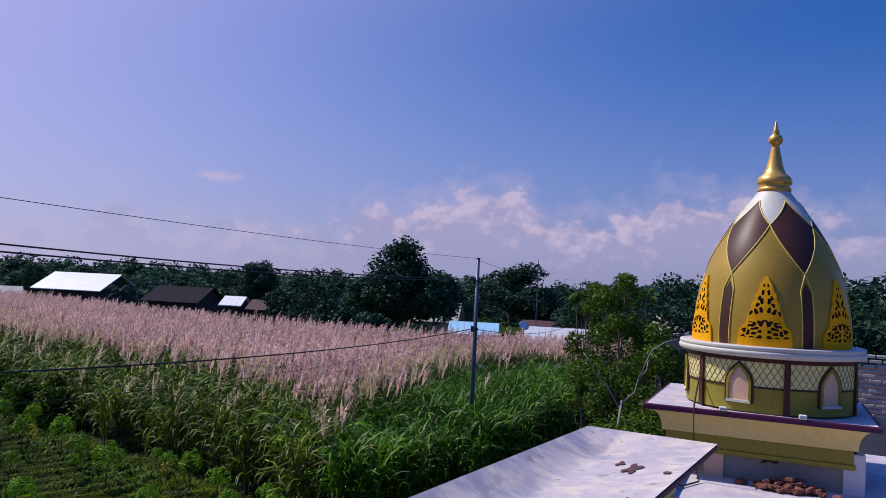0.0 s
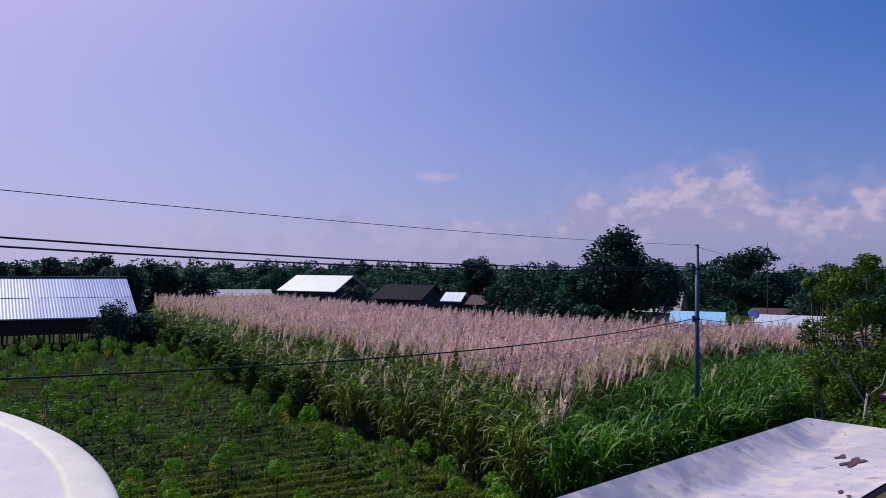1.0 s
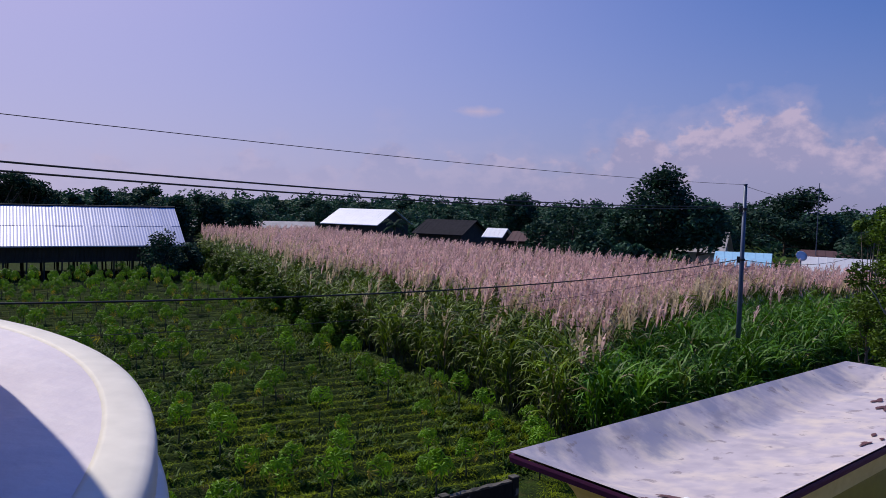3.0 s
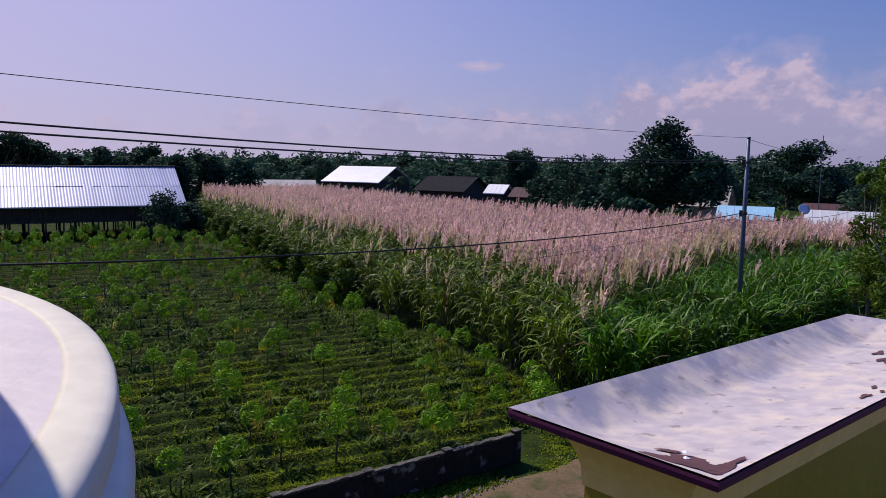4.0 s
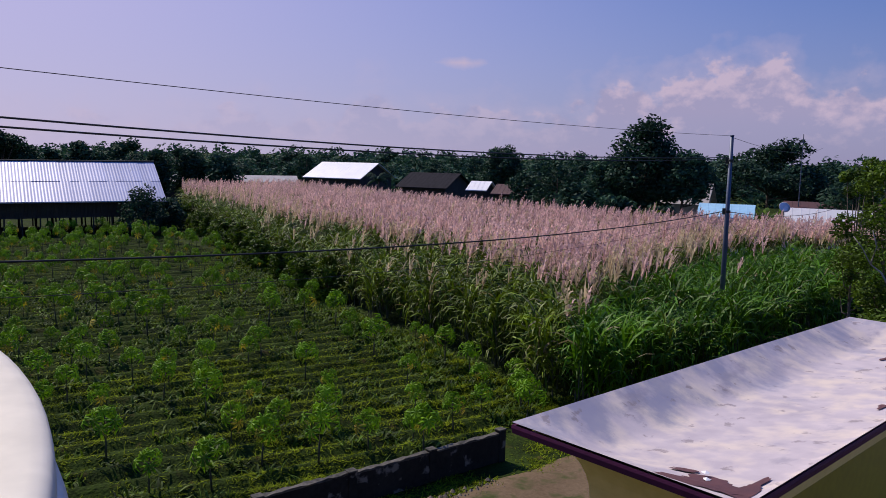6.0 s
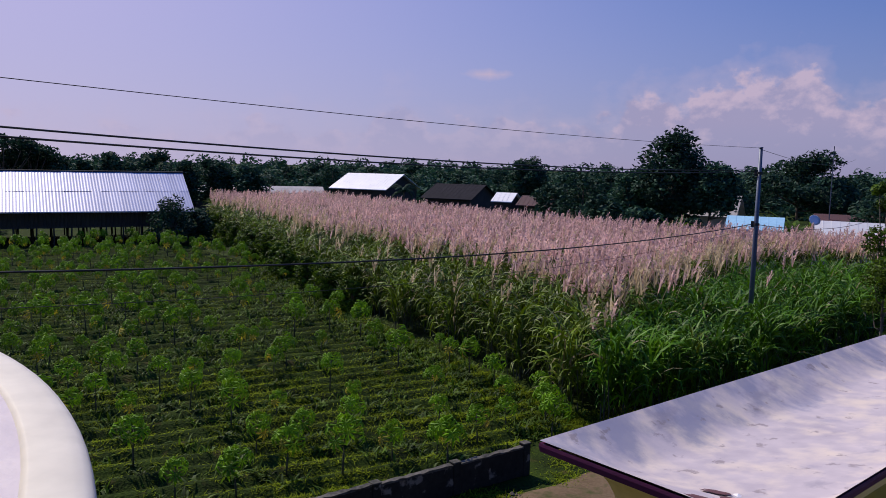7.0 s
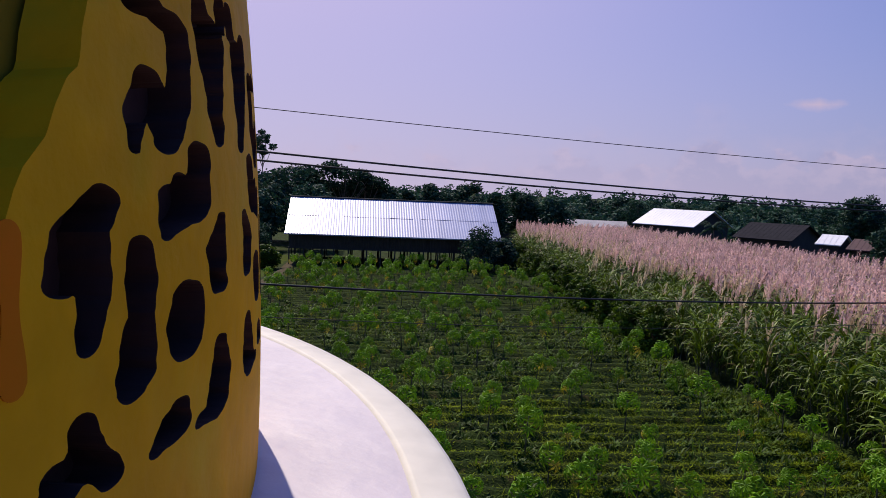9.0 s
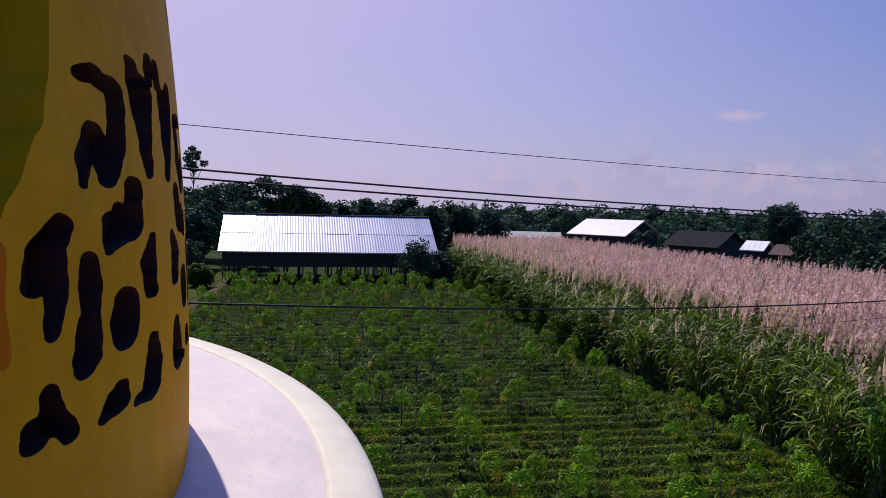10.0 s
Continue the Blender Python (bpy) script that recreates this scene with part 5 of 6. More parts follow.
def canopy_roof():
    """The long low porch roof: a shallow tray of weathered plaster whose outer border curls up."""
    L, W = CAN_L, CAN_W
    # own axes: x along the long side, y across to the mosque side, turned so that z stays up
    root = thing("porch_roof", "weathered whitish porch roof slab with maroon edge", "porch roof", pose(CAN_X, CAN_Y, CAN_Z, 0.1, 0.7, 90 - CAN_AX))
    nx, ny = 60, 26
    xs, ys = np.linspace(-0.006, L + 0.006, nx), np.linspace(0.006, -W - 0.006, ny)
    gx, gy = np.meshgrid(xs, ys)
    t = -gy / W
    gz = -0.115 + 0.10 * np.clip(1 - t / 0.27, 0, 1) ** 1.25 + 0.092 * np.clip((t - 0.25) / 0.75, 0, 1) ** 1.5 - 0.01 * np.sin(gx * 1.3) * np.sin(t * 3)
    ends = np.clip(1 - np.minimum(gx, L - gx) / 0.30, 0, 1) ** 1.4
    gz = gz + (-0.022 - gz) * ends
    gz[0, :] = gz[-1, :] = -0.012
    gz[:, 0] = gz[:, -1] = -0.012
    pts = np.stack([gx, gy, gz], -1).reshape(-1, 3)
    i = np.arange((ny - 1) * nx).reshape(ny - 1, nx)[:, :-1].ravel()
    part("roof_top", mesh_from("roof_top", pts.tolist(), np.stack([i, i + nx, i + nx + 1, i + 1], -1).tolist(), [M["canopy"]], smooth=True), None, root, "stained whitish plaster")
    part("edge_body", boxed(L / 2, -W / 2, -0.265, L - 0.46, W - 0.46, 0.12), M["cream"], root)
    v, f, _ = moulded(L / 2 - 0.03, W / 2 - 0.03, [(-0.21, -0.335), (-0.19, -0.335)] + [(-0.19 * math.cos(t2 * math.pi / 2), -0.306 + 0.25 * math.sin(t2 * math.pi / 2)) for t2 in np.linspace(0, 1, 9)], lambda i: 0)
    v = [(x + L / 2, y - W / 2, z) for x, y, z in v]
    part("cove", mesh_from("cove", v, f, [M["tan"]]), None, root, "cream curved cove moulding")
    v, f, _ = moulded(L / 2, W / 2, [(-0.03, -0.062), (0.004, -0.057), (0.008, -0.035), (0.006, -0.022), (-0.004, -0.025)], lambda i: 0)
    v = [(x + L / 2, y - W / 2, z) for x, y, z in v]
    part("edge_trim", mesh_from("edge_trim", v, f, [M["fascia"]]), None, root, "maroon painted edge with worn paint")
    bm = bmesh.new()
    box(bm, L / 2, -W / 2, -0.33 - 0.6, L - 0.46, W - 0.46, 1.2)
    part("frieze", bm, M["olive"], root, "olive painted wall band")
    bm = bmesh.new()
    for px in (0.35, L - 0.35):
        for py in (-0.35, -W + 0.35):
            box(bm, px, py, (-CAN_Z - 1.5) / 2, 0.26, 0.26, CAN_Z - 1.5, 0.01)
    part("pillar", bm, M["olive"], root)
    rnd = random.Random(3)
    for cx, cy, r, n, sx, sy in ((0.10, -W + 0.18, 0.070, 3, 1.2, 2.0), (0.16, -W + 0.06, 0.05, 3, 2.2, 0.6), (0.23, -W + 0.33, 0.045, 2, 0.5, 1.5), (1.55, -W + 0.10, 0.030, 3, 1.7, 0.6), (1.78, -W + 0.14, 0.022, 2, 1.7, 0.6), (1.68, -W + 0.07, 0.016, 2, 1.7, 0.6), (2.62, -W + 0.34, 0.075, 4, 1.7, 0.6), (2.78, -W + 0.46, 0.04, 3, 1.7, 0.6), (2.5, -W + 0.10, 0.03, 2, 1.7, 0.6)):
        # a flat ragged stain of rust on the plaster
        k = 34
        ring = []
        for j in range(k):
            a2 = 2 * math.pi * j / k
            q = r * (1 + 0.35 * math.sin(a2 * n + cx * 7) + rnd.uniform(-0.16, 0.16))
            ring.append((max(0.012, cx + sx * q * math.cos(a2)), cy + sy * q * math.sin(a2)))
        def top(x, y):
            tt = -y / W
            return -0.115 + 0.10 * max(0, 1 - tt / 0.27) ** 1.25 + 0.092 * min(1, max(0, (tt - 0.25) / 0.75)) ** 1.5 - 0.01 * math.sin(x * 1.3) * math.sin(tt * 3)
        def lift(x, y):
            e = max(0.0, 1 - min(x, L - x) / 0.30) ** 1.4
            z = top(x, y)
            return z + (-0.022 - z) * e + 0.006
        vv = [(x, max(-W + 0.02, y), lift(x, max(-W + 0.02, y))) for x, y in ring] + [(cx, cy, lift(cx, cy))]
        part("rust_stain", mesh_from("rust_stain", vv, [(j, (j + 1) % k, k) for j in range(k)], [M["rust"]]), None, root, "rusty bare patch")
    return root


canopy_roof()


def lower_roof():
    """The flat roof beneath the second dome, with its bare block wall and parapet."""
    root = thing("flat_roof", "pale concrete flat roof between the turrets", "flat roof", pose(FAR.x, FAR.y, 0, 0, 0, FAR_ROT))
    part("roof_slab", boxed(1.1, -0.6, ROOF_Z - 0.15, 4.4, 4.6, 0.3, 0.02), M["slab"], root)
    part("block_wall", boxed(0.15, 0.04, ROOF_Z + 0.2, 1.42, 1.6, 0.42), M["concrete"], root, "bare grey cement wall")
    for s in (-1, 1):
        part("corner_post", boxed(0.16 + s * 0.67, -0.70, ROOF_Z + 0.2, 0.20, 0.18, 0.42, 0.008), M["peach"] if s < 0 else M["house"], root, "painted corner post")
    part("parapet", boxed(-1.0, -1.75, ROOF_Z + 0.06, 0.22, 1.9, 0.16, 0.015), M["slab"], root)
    part("parapet_trim", boxed(-0.87, -1.75, ROOF_Z + 0.09, 0.05, 1.9, 0.09, 0.01), M["fascia"], root, "maroon trim")
    return root


lower_roof()


def mosque_body():
    root = thing("mosque", "olive painted mosque building below the roofs", "mosque", pose(0.9, 1.0, 0, 0, 0, 90 - AX))
    part("wall", boxed(1.2, -3.2, 2.6, 13.5, 5.0, 5.2), M["olive"], root)
    part("roof", boxed(1.2, -3.2, 5.24, 13.6, 5.1, 0.09), M["concrete"], root, "bare grey concrete roof")
    part("terrace", boxed(0.2, -1.9, 5.9, 3.4, 3.4, 1.2), M["concrete"], root, "roof terrace that carries the dome")
    return root


mosque_body()


def brick_pile():
    root = thing("brick_pile", "heap of loose red brick pieces on the flat roof", "bricks", pose(FAR.x - 0.10, FAR.y, 0, 0, 0, FAR_ROT))
    r = random.Random(8)
    proto = None
    for i in range(84):
        a, q = r.uniform(0, 6.28), r.random() ** 0.7
        x, y = 0.32 + 0.32 * q * math.cos(a), -0.95 + 0.15 * q * math.sin(a)
        z = ROOF_Z + 0.025 + 0.13 * (1 - q) * r.random()
        if proto is None:
            proto = part("brick", boxed(0, 0, 0, 0.11, 0.065, 0.04, 0.008), M["brick"], root)
            ob = proto
        else:
            ob = new("brick", proto.data)
            ob.parent = root
        ob.matrix_local = pose(x, y, z, r.uniform(-25, 25), r.uniform(-25, 25), r.uniform(0, 360)) @ Matrix.Scale(r.uniform(0.6, 1.15), 4)
    return root


brick_pile()


def ragged_cap(x, z, length, seed):
    """The crumbled mortar on top of one bay."""
    r = random.Random(seed)
    bm = boxed(0, 0, 0, 1, 1, 1)
    bmesh.ops.subdivide_edges(bm, edges=[e for e in bm.edges if abs(e.verts[0].co.x - e.verts[1].co.x) > 0.5], cuts=13)
    for v in bm.verts:
        up = v.co.z > 0
        v.co = Vector((x + v.co.x * length, v.co.y * (0.15 + r.uniform(-0.015, 0.02)), z + (r.uniform(-0.006, 0.035) if up else -0.03)))
    return bm


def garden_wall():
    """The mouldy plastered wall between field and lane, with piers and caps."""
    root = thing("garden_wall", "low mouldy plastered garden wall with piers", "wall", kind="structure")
    L = float(np.linalg.norm(WALL_B - WALL_A))
    root.matrix_world = pose(WALL_A[0], WALL_A[1], 0, 0, 0, math.degrees(math.atan2(wdir[1], wdir[0])))
    n = 9
    bay = L / n
    sag = [0.02 * math.sin(i * 2.3) for i in range(n)]
    for i in range(n):
        part("wall_bay", boxed(bay * (i + 0.5), 0, 0.34 + sag[i], bay - 0.02, 0.14, 0.76, 0.01), M["old_wall"], root)
        part("wall_cap", ragged_cap(bay * (i + 0.5), 0.735 + sag[i], bay - 0.02, i), M["cap"], root)
    for i in range(n + 1):
        part("pier", boxed(bay * i, 0, 0.37, 0.22, 0.20, 0.80 + (0.06 if i == n else 0), 0.015), M["old_wall"], root)
        part("pier_cap", boxed(bay * i, 0, 0.785 + (0.03 if i == n else 0), 0.24, 0.22, 0.04, 0.015), M["cap"], root)
    return root


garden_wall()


# ---------------------------------------------------------------- pole and wires
POLE, POLE_B = Vector((0.42, 34.43, 0)), Vector((-12.1, 2.9, 0))


def utility_pole(p, height, label):
    root = thing("utility_pole", label, "utility pole", pose(p.x, p.y, 0), group="utility poles")
    part("shaft", mesh_from("shaft", *tube([(0, 0, -0.3), (0, 0, height * 0.55), (0, 0, height)], 0.115, 14, 0.62), [M["pole"]], smooth=True), None, root)
    part("pole_cap", mesh_from("pole_cap", *tube([(0, 0, height), (0, 0, height + 0.04)], 0.09, 12, 0.9), [M["pole"]], smooth=True), None, root)
    for z in (height - 1.0, 5.86):
        part("bracket", boxed(-0.12, 0, z, 0.16, 0.10, 0.26, 0.01), M["timber"], root, "dark bracket")
        part("clamp", mesh_from("clamp", *tube([(0, 0, z - 0.05), (0, 0, z + 0.05)], 0.125, 12), [M["timber"]]), None, root)
    return root


utility_pole(POLE, 8.95, "grey steel utility pole standing in the sugarcane")
utility_pole(POLE_B, 9.3, "grey steel utility pole beside the garden wall")


def wire(a, b, sag, r, label):
    a, b = Vector(a), Vector(b)
    n = 40
    pts = [a.lerp(b, i / n) - Vector((0, 0, 4 * sag * (i / n) * (1 - i / n))) for i in range(n + 1)]
    tagged(new("overhead_wire", mesh_from("overhead_wire", *tube(pts, r, 5), [M["cable"]], smooth=True)), label, "cable", group="overhead wires")


def off(p, z, dx=0.0, dy=0.0):
    return (p.x + dx, p.y + dy, z)


wire(off(POLE, 8.96), off(POLE_B, 9.22), 0.20, 0.007, "thin bare wire along the pole tops")
wire(off(POLE, 8.08, -0.2), off(POLE_B, 8.69, -0.2), 0.34, 0.017, "black twisted supply cable")
wire(off(POLE, 8.02, -0.2), off(POLE_B, 8.55, -0.2), 0.36, 0.017, "black twisted supply cable hung a little lower")
wire(off(POLE, 5.86, -0.15), off(POLE_B, 6.75, -0.15), 0.52, 0.018, "black telephone cable sagging over the field")
wire(off(POLE, 5.70, -0.15), off(POLE_B, 6.3, -0.15), 0.75, 0.006, "thin sagging wire below the telephone cable")
wire(off(POLE, 8.90), tuple(polar(6.5, 95, 9.6)), 0.6, 0.010, "thin wire running on behind the pole")
wire(off(POLE, 5.86), tuple(polar(7.5, 57, 5.0)), 0.35, 0.014, "cable from the pole to the white house")
wire(off(POLE, 5.6), (3.1, 37.2, 2.2), 0.02, 0.008, "thin stay wire of the pole")


# ---------------------------------------------------------------- barn and houses
def barn():
    """A raised poultry barn: long corrugated zinc roof, slatted walls, many posts."""
    e0 = polar(-55.39, 77.5)
    L, D, z0, z1 = 21.7, 6.2, 3.20, 6.65
    rot = 90 - 39.9
    root = thing("barn", "long raised barn with a bright corrugated zinc roof", "barn", pose(e0.x, e0.y, 0, 0, 0, rot))
    # own axes: x along the front, y to the back
    sheets = 27
    proto = {}
    for row, (s0, s1) in enumerate(((-0.04, 0.53), (0.47, 1.02))):
        w = L / sheets
        xs = np.linspace(-0.04, w, 25)
        verts, faces = [], []
        for s in (s0, s1):
            for x in xs:
                verts.append((x, D * s, z0 + (z1 - z0) * s + 0.005 * math.sin(2 * math.pi * x / (w / 3)) + (0.018 if row == 1 and s == s0 else 0.0)))
        k = len(xs)
        faces = [(i, i + 1, k + i + 1, k + i) for i in range(k - 1)]
        proto[row] = mesh_from("roof_sheet", verts, faces, [M["zinc"]], smooth=True)
        r = random.Random(row)
        for i in range(sheets):
            ob = new("roof_sheet", proto[row])
            ob.parent = root
            ob.matrix_local = pose(i * w, r.uniform(-0.02, 0.02), r.uniform(0, 0.02), 0, r.uniform(-0.3, 0.3), 0)
    v = [(0, D, z1), (L, D, z1), (L, 2 * D, z0), (0, 2 * D, z0)]
    part("back_roof", mesh_from("back_roof", v, [(0, 1, 2, 3)], [M["zinc"]]), None, root)
    part("ridge", mesh_from("ridge", *tube([(-0.1, D, z1 + 0.04), (L / 2, D, z1 + 0.02), (L + 0.1, D, z1 + 0.05)], 0.10, 8), [M["bamboo"]]), None, root, "dark ridge capping")
    part("eave_gutter", boxed(L / 2, -0.34, z0 - 0.10, L + 0.1, 0.14, 0.12, 0.01), M["zinc"], root, "bright sheet metal eave")
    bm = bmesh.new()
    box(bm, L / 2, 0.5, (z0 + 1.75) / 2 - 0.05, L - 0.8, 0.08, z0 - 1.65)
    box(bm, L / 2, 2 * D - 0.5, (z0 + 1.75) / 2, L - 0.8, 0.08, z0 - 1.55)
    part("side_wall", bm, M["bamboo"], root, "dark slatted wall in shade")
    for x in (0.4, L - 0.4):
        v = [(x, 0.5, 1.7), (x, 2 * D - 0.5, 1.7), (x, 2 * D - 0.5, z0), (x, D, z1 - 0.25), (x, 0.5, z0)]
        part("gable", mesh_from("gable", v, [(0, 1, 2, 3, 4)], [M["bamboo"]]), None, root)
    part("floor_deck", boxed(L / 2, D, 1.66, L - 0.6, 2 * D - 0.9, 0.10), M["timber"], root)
    slat = mesh_from("slat", *tube([(0, 0.42, 1.8), (0, 0.42, z0 - 0.1)], 0.03, 4), [M["timber"]])
    for i in range(60):
        ob = new("slat", slat)
        ob.parent = root
        ob.matrix_local = pose(0.6 + i * (L - 1.2) / 59, 0, 0)
    post = mesh_from("post", *tube([(0, 0, -0.1), (0, 0, 1.66)], 0.07, 6), [M["timber"]])
    r = random.Random(4)
    for j, y in enumerate((0.5, 3.2, 6.2, 9.2, 11.9)):
        for i in range(15):
            ob = new("post", post)
            ob.parent = root
            ob.matrix_local = pose(0.5 + i * (L - 1.0) / 14 + r.uniform(-0.2, 0.2), y, 0, r.uniform(-2, 2), r.uniform(-2, 2), 0)
    return root


barn()


def house(name, label, az, dist, width, depth, eave, ridge, turn, roof, wall="house", over=0.5, windows=2, hip=0.0):
    """A house with gable roof: walls, two roof slopes with thickness, door and windows. turn: bearing that its long side faces back along."""
    p = polar(az, dist)
    root = thing(name, label, "house", pose(p.x, p.y, 0, 0, 0, turn))
    w, d = width / 2, depth / 2
    part("wall", boxed(0, 0, eave / 2, width, depth, eave, 0.01), M[wall], root)
    for s in (-1, 1):
        v = [(s * (w), -d, eave), (s * w, d, eave), (s * w, 0, ridge - 0.12)]
        part("gable", mesh_from("gable", v, [(0, 1, 2)], [M[wall]]), None, root)
        k = (ridge - eave) / d
        y0, z0 = s * (d + over), eave - over * k
        hw = w + over
        hx = hw - hip
        top = [(-hx, 0, ridge), (hx, 0, ridge), (hw, y0, z0), (-hw, y0, z0)]
        low = [(x, y, z - 0.10) for x, y, z in top]
        part("roof", mesh_from("roof", top + low, [(0, 1, 2, 3), (7, 6, 5, 4), (3, 2, 6, 7), (1, 5, 6, 2), (0, 3, 7, 4)], [M[roof]]), None, root)
        ribs = [tube([(-hw + 0.3 + i * 0.6, y0 * 0.99, z0 + 0.02), (-hx + 0.1 + i * 0.6 * hx / hw, 0, ridge + 0.01)], 0.016, 4) for i in range(int(2 * hw / 0.6))]
        part("rib", mesh_from("rib", *joined(ribs), [M[roof]]), None, root)
    for i in range(windows):
        x = -w + width * (i + 0.5) / windows
        win = part("window", boxed(x, -d - 0.02, eave * 0.55, 0.9, 0.06, 1.0, 0.01), M["timber"], root)
        part("pane", boxed(x, -d - 0.06, eave * 0.55, 0.7, 0.02, 0.8), M["dark_roof"], win)
    return root


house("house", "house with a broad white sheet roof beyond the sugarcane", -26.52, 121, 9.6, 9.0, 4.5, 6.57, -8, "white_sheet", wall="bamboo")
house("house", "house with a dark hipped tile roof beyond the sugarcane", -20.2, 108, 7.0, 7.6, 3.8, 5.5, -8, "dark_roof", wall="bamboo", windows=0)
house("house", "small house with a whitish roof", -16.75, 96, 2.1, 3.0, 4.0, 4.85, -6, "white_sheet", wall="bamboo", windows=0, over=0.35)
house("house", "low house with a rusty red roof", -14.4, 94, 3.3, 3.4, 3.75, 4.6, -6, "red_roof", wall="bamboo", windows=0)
house("house", "weathered grey roofed house under the trees", -1.9, 80, 3.6, 4.6, 4.1, 5.7, -8, "grey_roof", windows=1)
house("house", "house with a pale blue sheet roof", 0.66, 68, 3.4, 3.2, 3.65, 4.4, -4, "blue_roof", windows=1)
house("house", "rusty red roofed house beside the lane", 7.2, 73, 7.0, 4.6, 3.75, 4.6, -8, "red_roof", windows=0, over=0.25)
house("shed", "long low shed with a white sheet roof", 7.0, 66, 6.0, 2.8, 2.9, 4.4, -8, "white_sheet", windows=0, over=0.2)
house("shed", "long low shed with a grey roof beyond the sugarcane", -35.0, 128, 20.0, 5.0, 3.3, 4.15, 35, "grey_roof", wall="bamboo", windows=0, over=0.4)
house("shed", "white walled shed with a pale roof among the trees", -60.3, 92, 4.6, 4.0, 4.6, 6.6, 50, "white_sheet", windows=1)
house("house", "low brown roofed house behind the trees", 16.0, 70, 5.0, 4.0, 4.6, 6.0, -16, "grey_roof", windows=2)
house("house", "brick red house behind the roofs", 28.0, 36, 5.0, 4.0, 3.0, 5.2, -28, "red_roof", windows=2)


def satellite_dish():
    p = polar(4.3, 65)
    root = thing("satellite_dish", "small white satellite dish on a mast", "satellite dish", pose(p.x, p.y, 0, 0, 0, 20))
    part("mast", mesh_from("mast", *tube([(0, 0, 0), (0, 0, 4.35)], 0.04, 6), [M["pole"]]), None, root)
    v, f = lathe([(0.0, 0.0), (0.2, 0.03), (0.42, 0.12), (0.43, 0.13), (0.2, 0.05), (0.0, 0.02)], 24)
    rot = Matrix.Translation((0, 0, 4.42)) @ Matrix.Rotation(radians(60), 4, "X")
    part("dish", mesh_from("dish", [rot @ Vector(q) for q in v], f, [M["white_sheet"]], smooth=True), None, root)


satellite_dish()


def mast(az, dist, top, r, label):
    p = polar(az, dist)
    root = thing("antenna_mast", label, "mast", pose(p.x, p.y, 0))
    part("tube", mesh_from("tube", *tube([(0, 0, 0), (0, 0, top)], r, 6, 0.6), [M["pole"]]), None, root)
    part("crossbar", mesh_from("crossbar", *tube([(-0.3, 0, top * 0.93), (0.3, 0, top * 0.93)], r * 0.5, 5), [M["pole"]]), None, root)


mast(5.2, 72, 10.3, 0.05, "thin antenna mast above the roofs")
mast(13.0, 48, 7.9, 0.07, "pale concrete post beyond the bushes")

# ---------------------------------------------------------------- trees in their places
tree("tree", "tall dark broad tree behind the sugarcane", 3, 12.5, 3.3, 0.22, 46, 300, 0.34, m=pose(*polar(-4.95, 74)))
tree("tree", "dark rounded tree joined to the tall one", 4, 9.2, 2.8, 0.46, 34, 280, 0.34, m=pose(*polar(-2.3, 73)))
tree("tree", "dark tree with a full round crown", 5, 8.6, 2.6, 0.18, 30, 260, 0.34, m=pose(*polar(-7.8, 76)))
tree("tree", "dark tree with a full crown behind houses", 6, 10.2, 3.4, 0.2, 36, 260, 0.4, m=pose(*polar(-15.4, 122)))
tree("tree", "wide dark tree with flat layered crown", 7, 10.0, 5.2, 0.3, 52, 240, 0.34, layered=True, m=pose(*polar(3.2, 84)))
tree("tree", "dark low tree behind the blue roof", 8, 8.2, 3.0, 0.2, 30, 220, 0.34, m=pose(*polar(5.8, 86)))
for k, (a, d, h, r) in enumerate(((-11.2, 80, 8.2, 3.2), (-13.4, 86, 7.0, 2.8), (-9.9, 70, 6.2, 2.4), (-6.8, 66, 5.2, 2.0), (-3.9, 66, 4.6, 1.8), (-1.0, 92, 7.6, 3.0), (-12.5, 98, 8.4, 3.0), (8.3, 70, 7.3, 2.6), (11.0, 76, 7.8, 3.2),
                                  (14.6, 72, 7.9, 3.4), (18.6, 64, 7.6, 3.2), (24.6, 58, 10.8, 3.6), (28.5, 50, 10.6, 3.4), (26.5, 44, 7.6, 2.6), (31.0, 46, 9.0, 3.0), (21.5, 62, 8.8, 3.2))):
    tree("tree", "dark green leafy tree among the houses", 20 + k, h, r, 0.12, 26, 200, 0.34, m=pose(*polar(a, d), 0, 0, 40 * k))
tree("tree", "feathery flat-topped tree above the roofs", 41, 9.0, 4.6, 0.45, 34, 200, 0.30, layered=True, m=pose(*polar(14.3, 66)))


def woodland_belt():
    """Low dense foliage that fills the foot of the far woods."""
    g = np.random.default_rng(77)
    n = 700
    a = np.radians(g.uniform(-68, 38, n))
    d = g.uniform(132, 215, n)
    c = np.stack([d * np.sin(a), d * np.cos(a), g.uniform(0.8, 4.6, n)], -1)
    pts = leaf_cards(c, g.uniform(1.8, 3.4, n), 60, 0.95, 78, 0.8)
    far = 900
    a, d = np.radians(g.uniform(-70, 40, far)), g.uniform(240, 430, far)
    c2 = np.stack([d * np.sin(a), d * np.cos(a), g.uniform(1.0, 3.0, far) + (d / 430) * 8.0 * g.random(far)], -1)
    pts = np.concatenate([pts, leaf_cards(c2, g.uniform(2.4, 4.2, far), 40, 1.7, 79, 0.8)])
    tagged(new("woodland", strips_mesh("woodland", pts, M["tree"])), "dark undergrowth of the far woods", "woodland", kind="stuff")


woodland_belt()


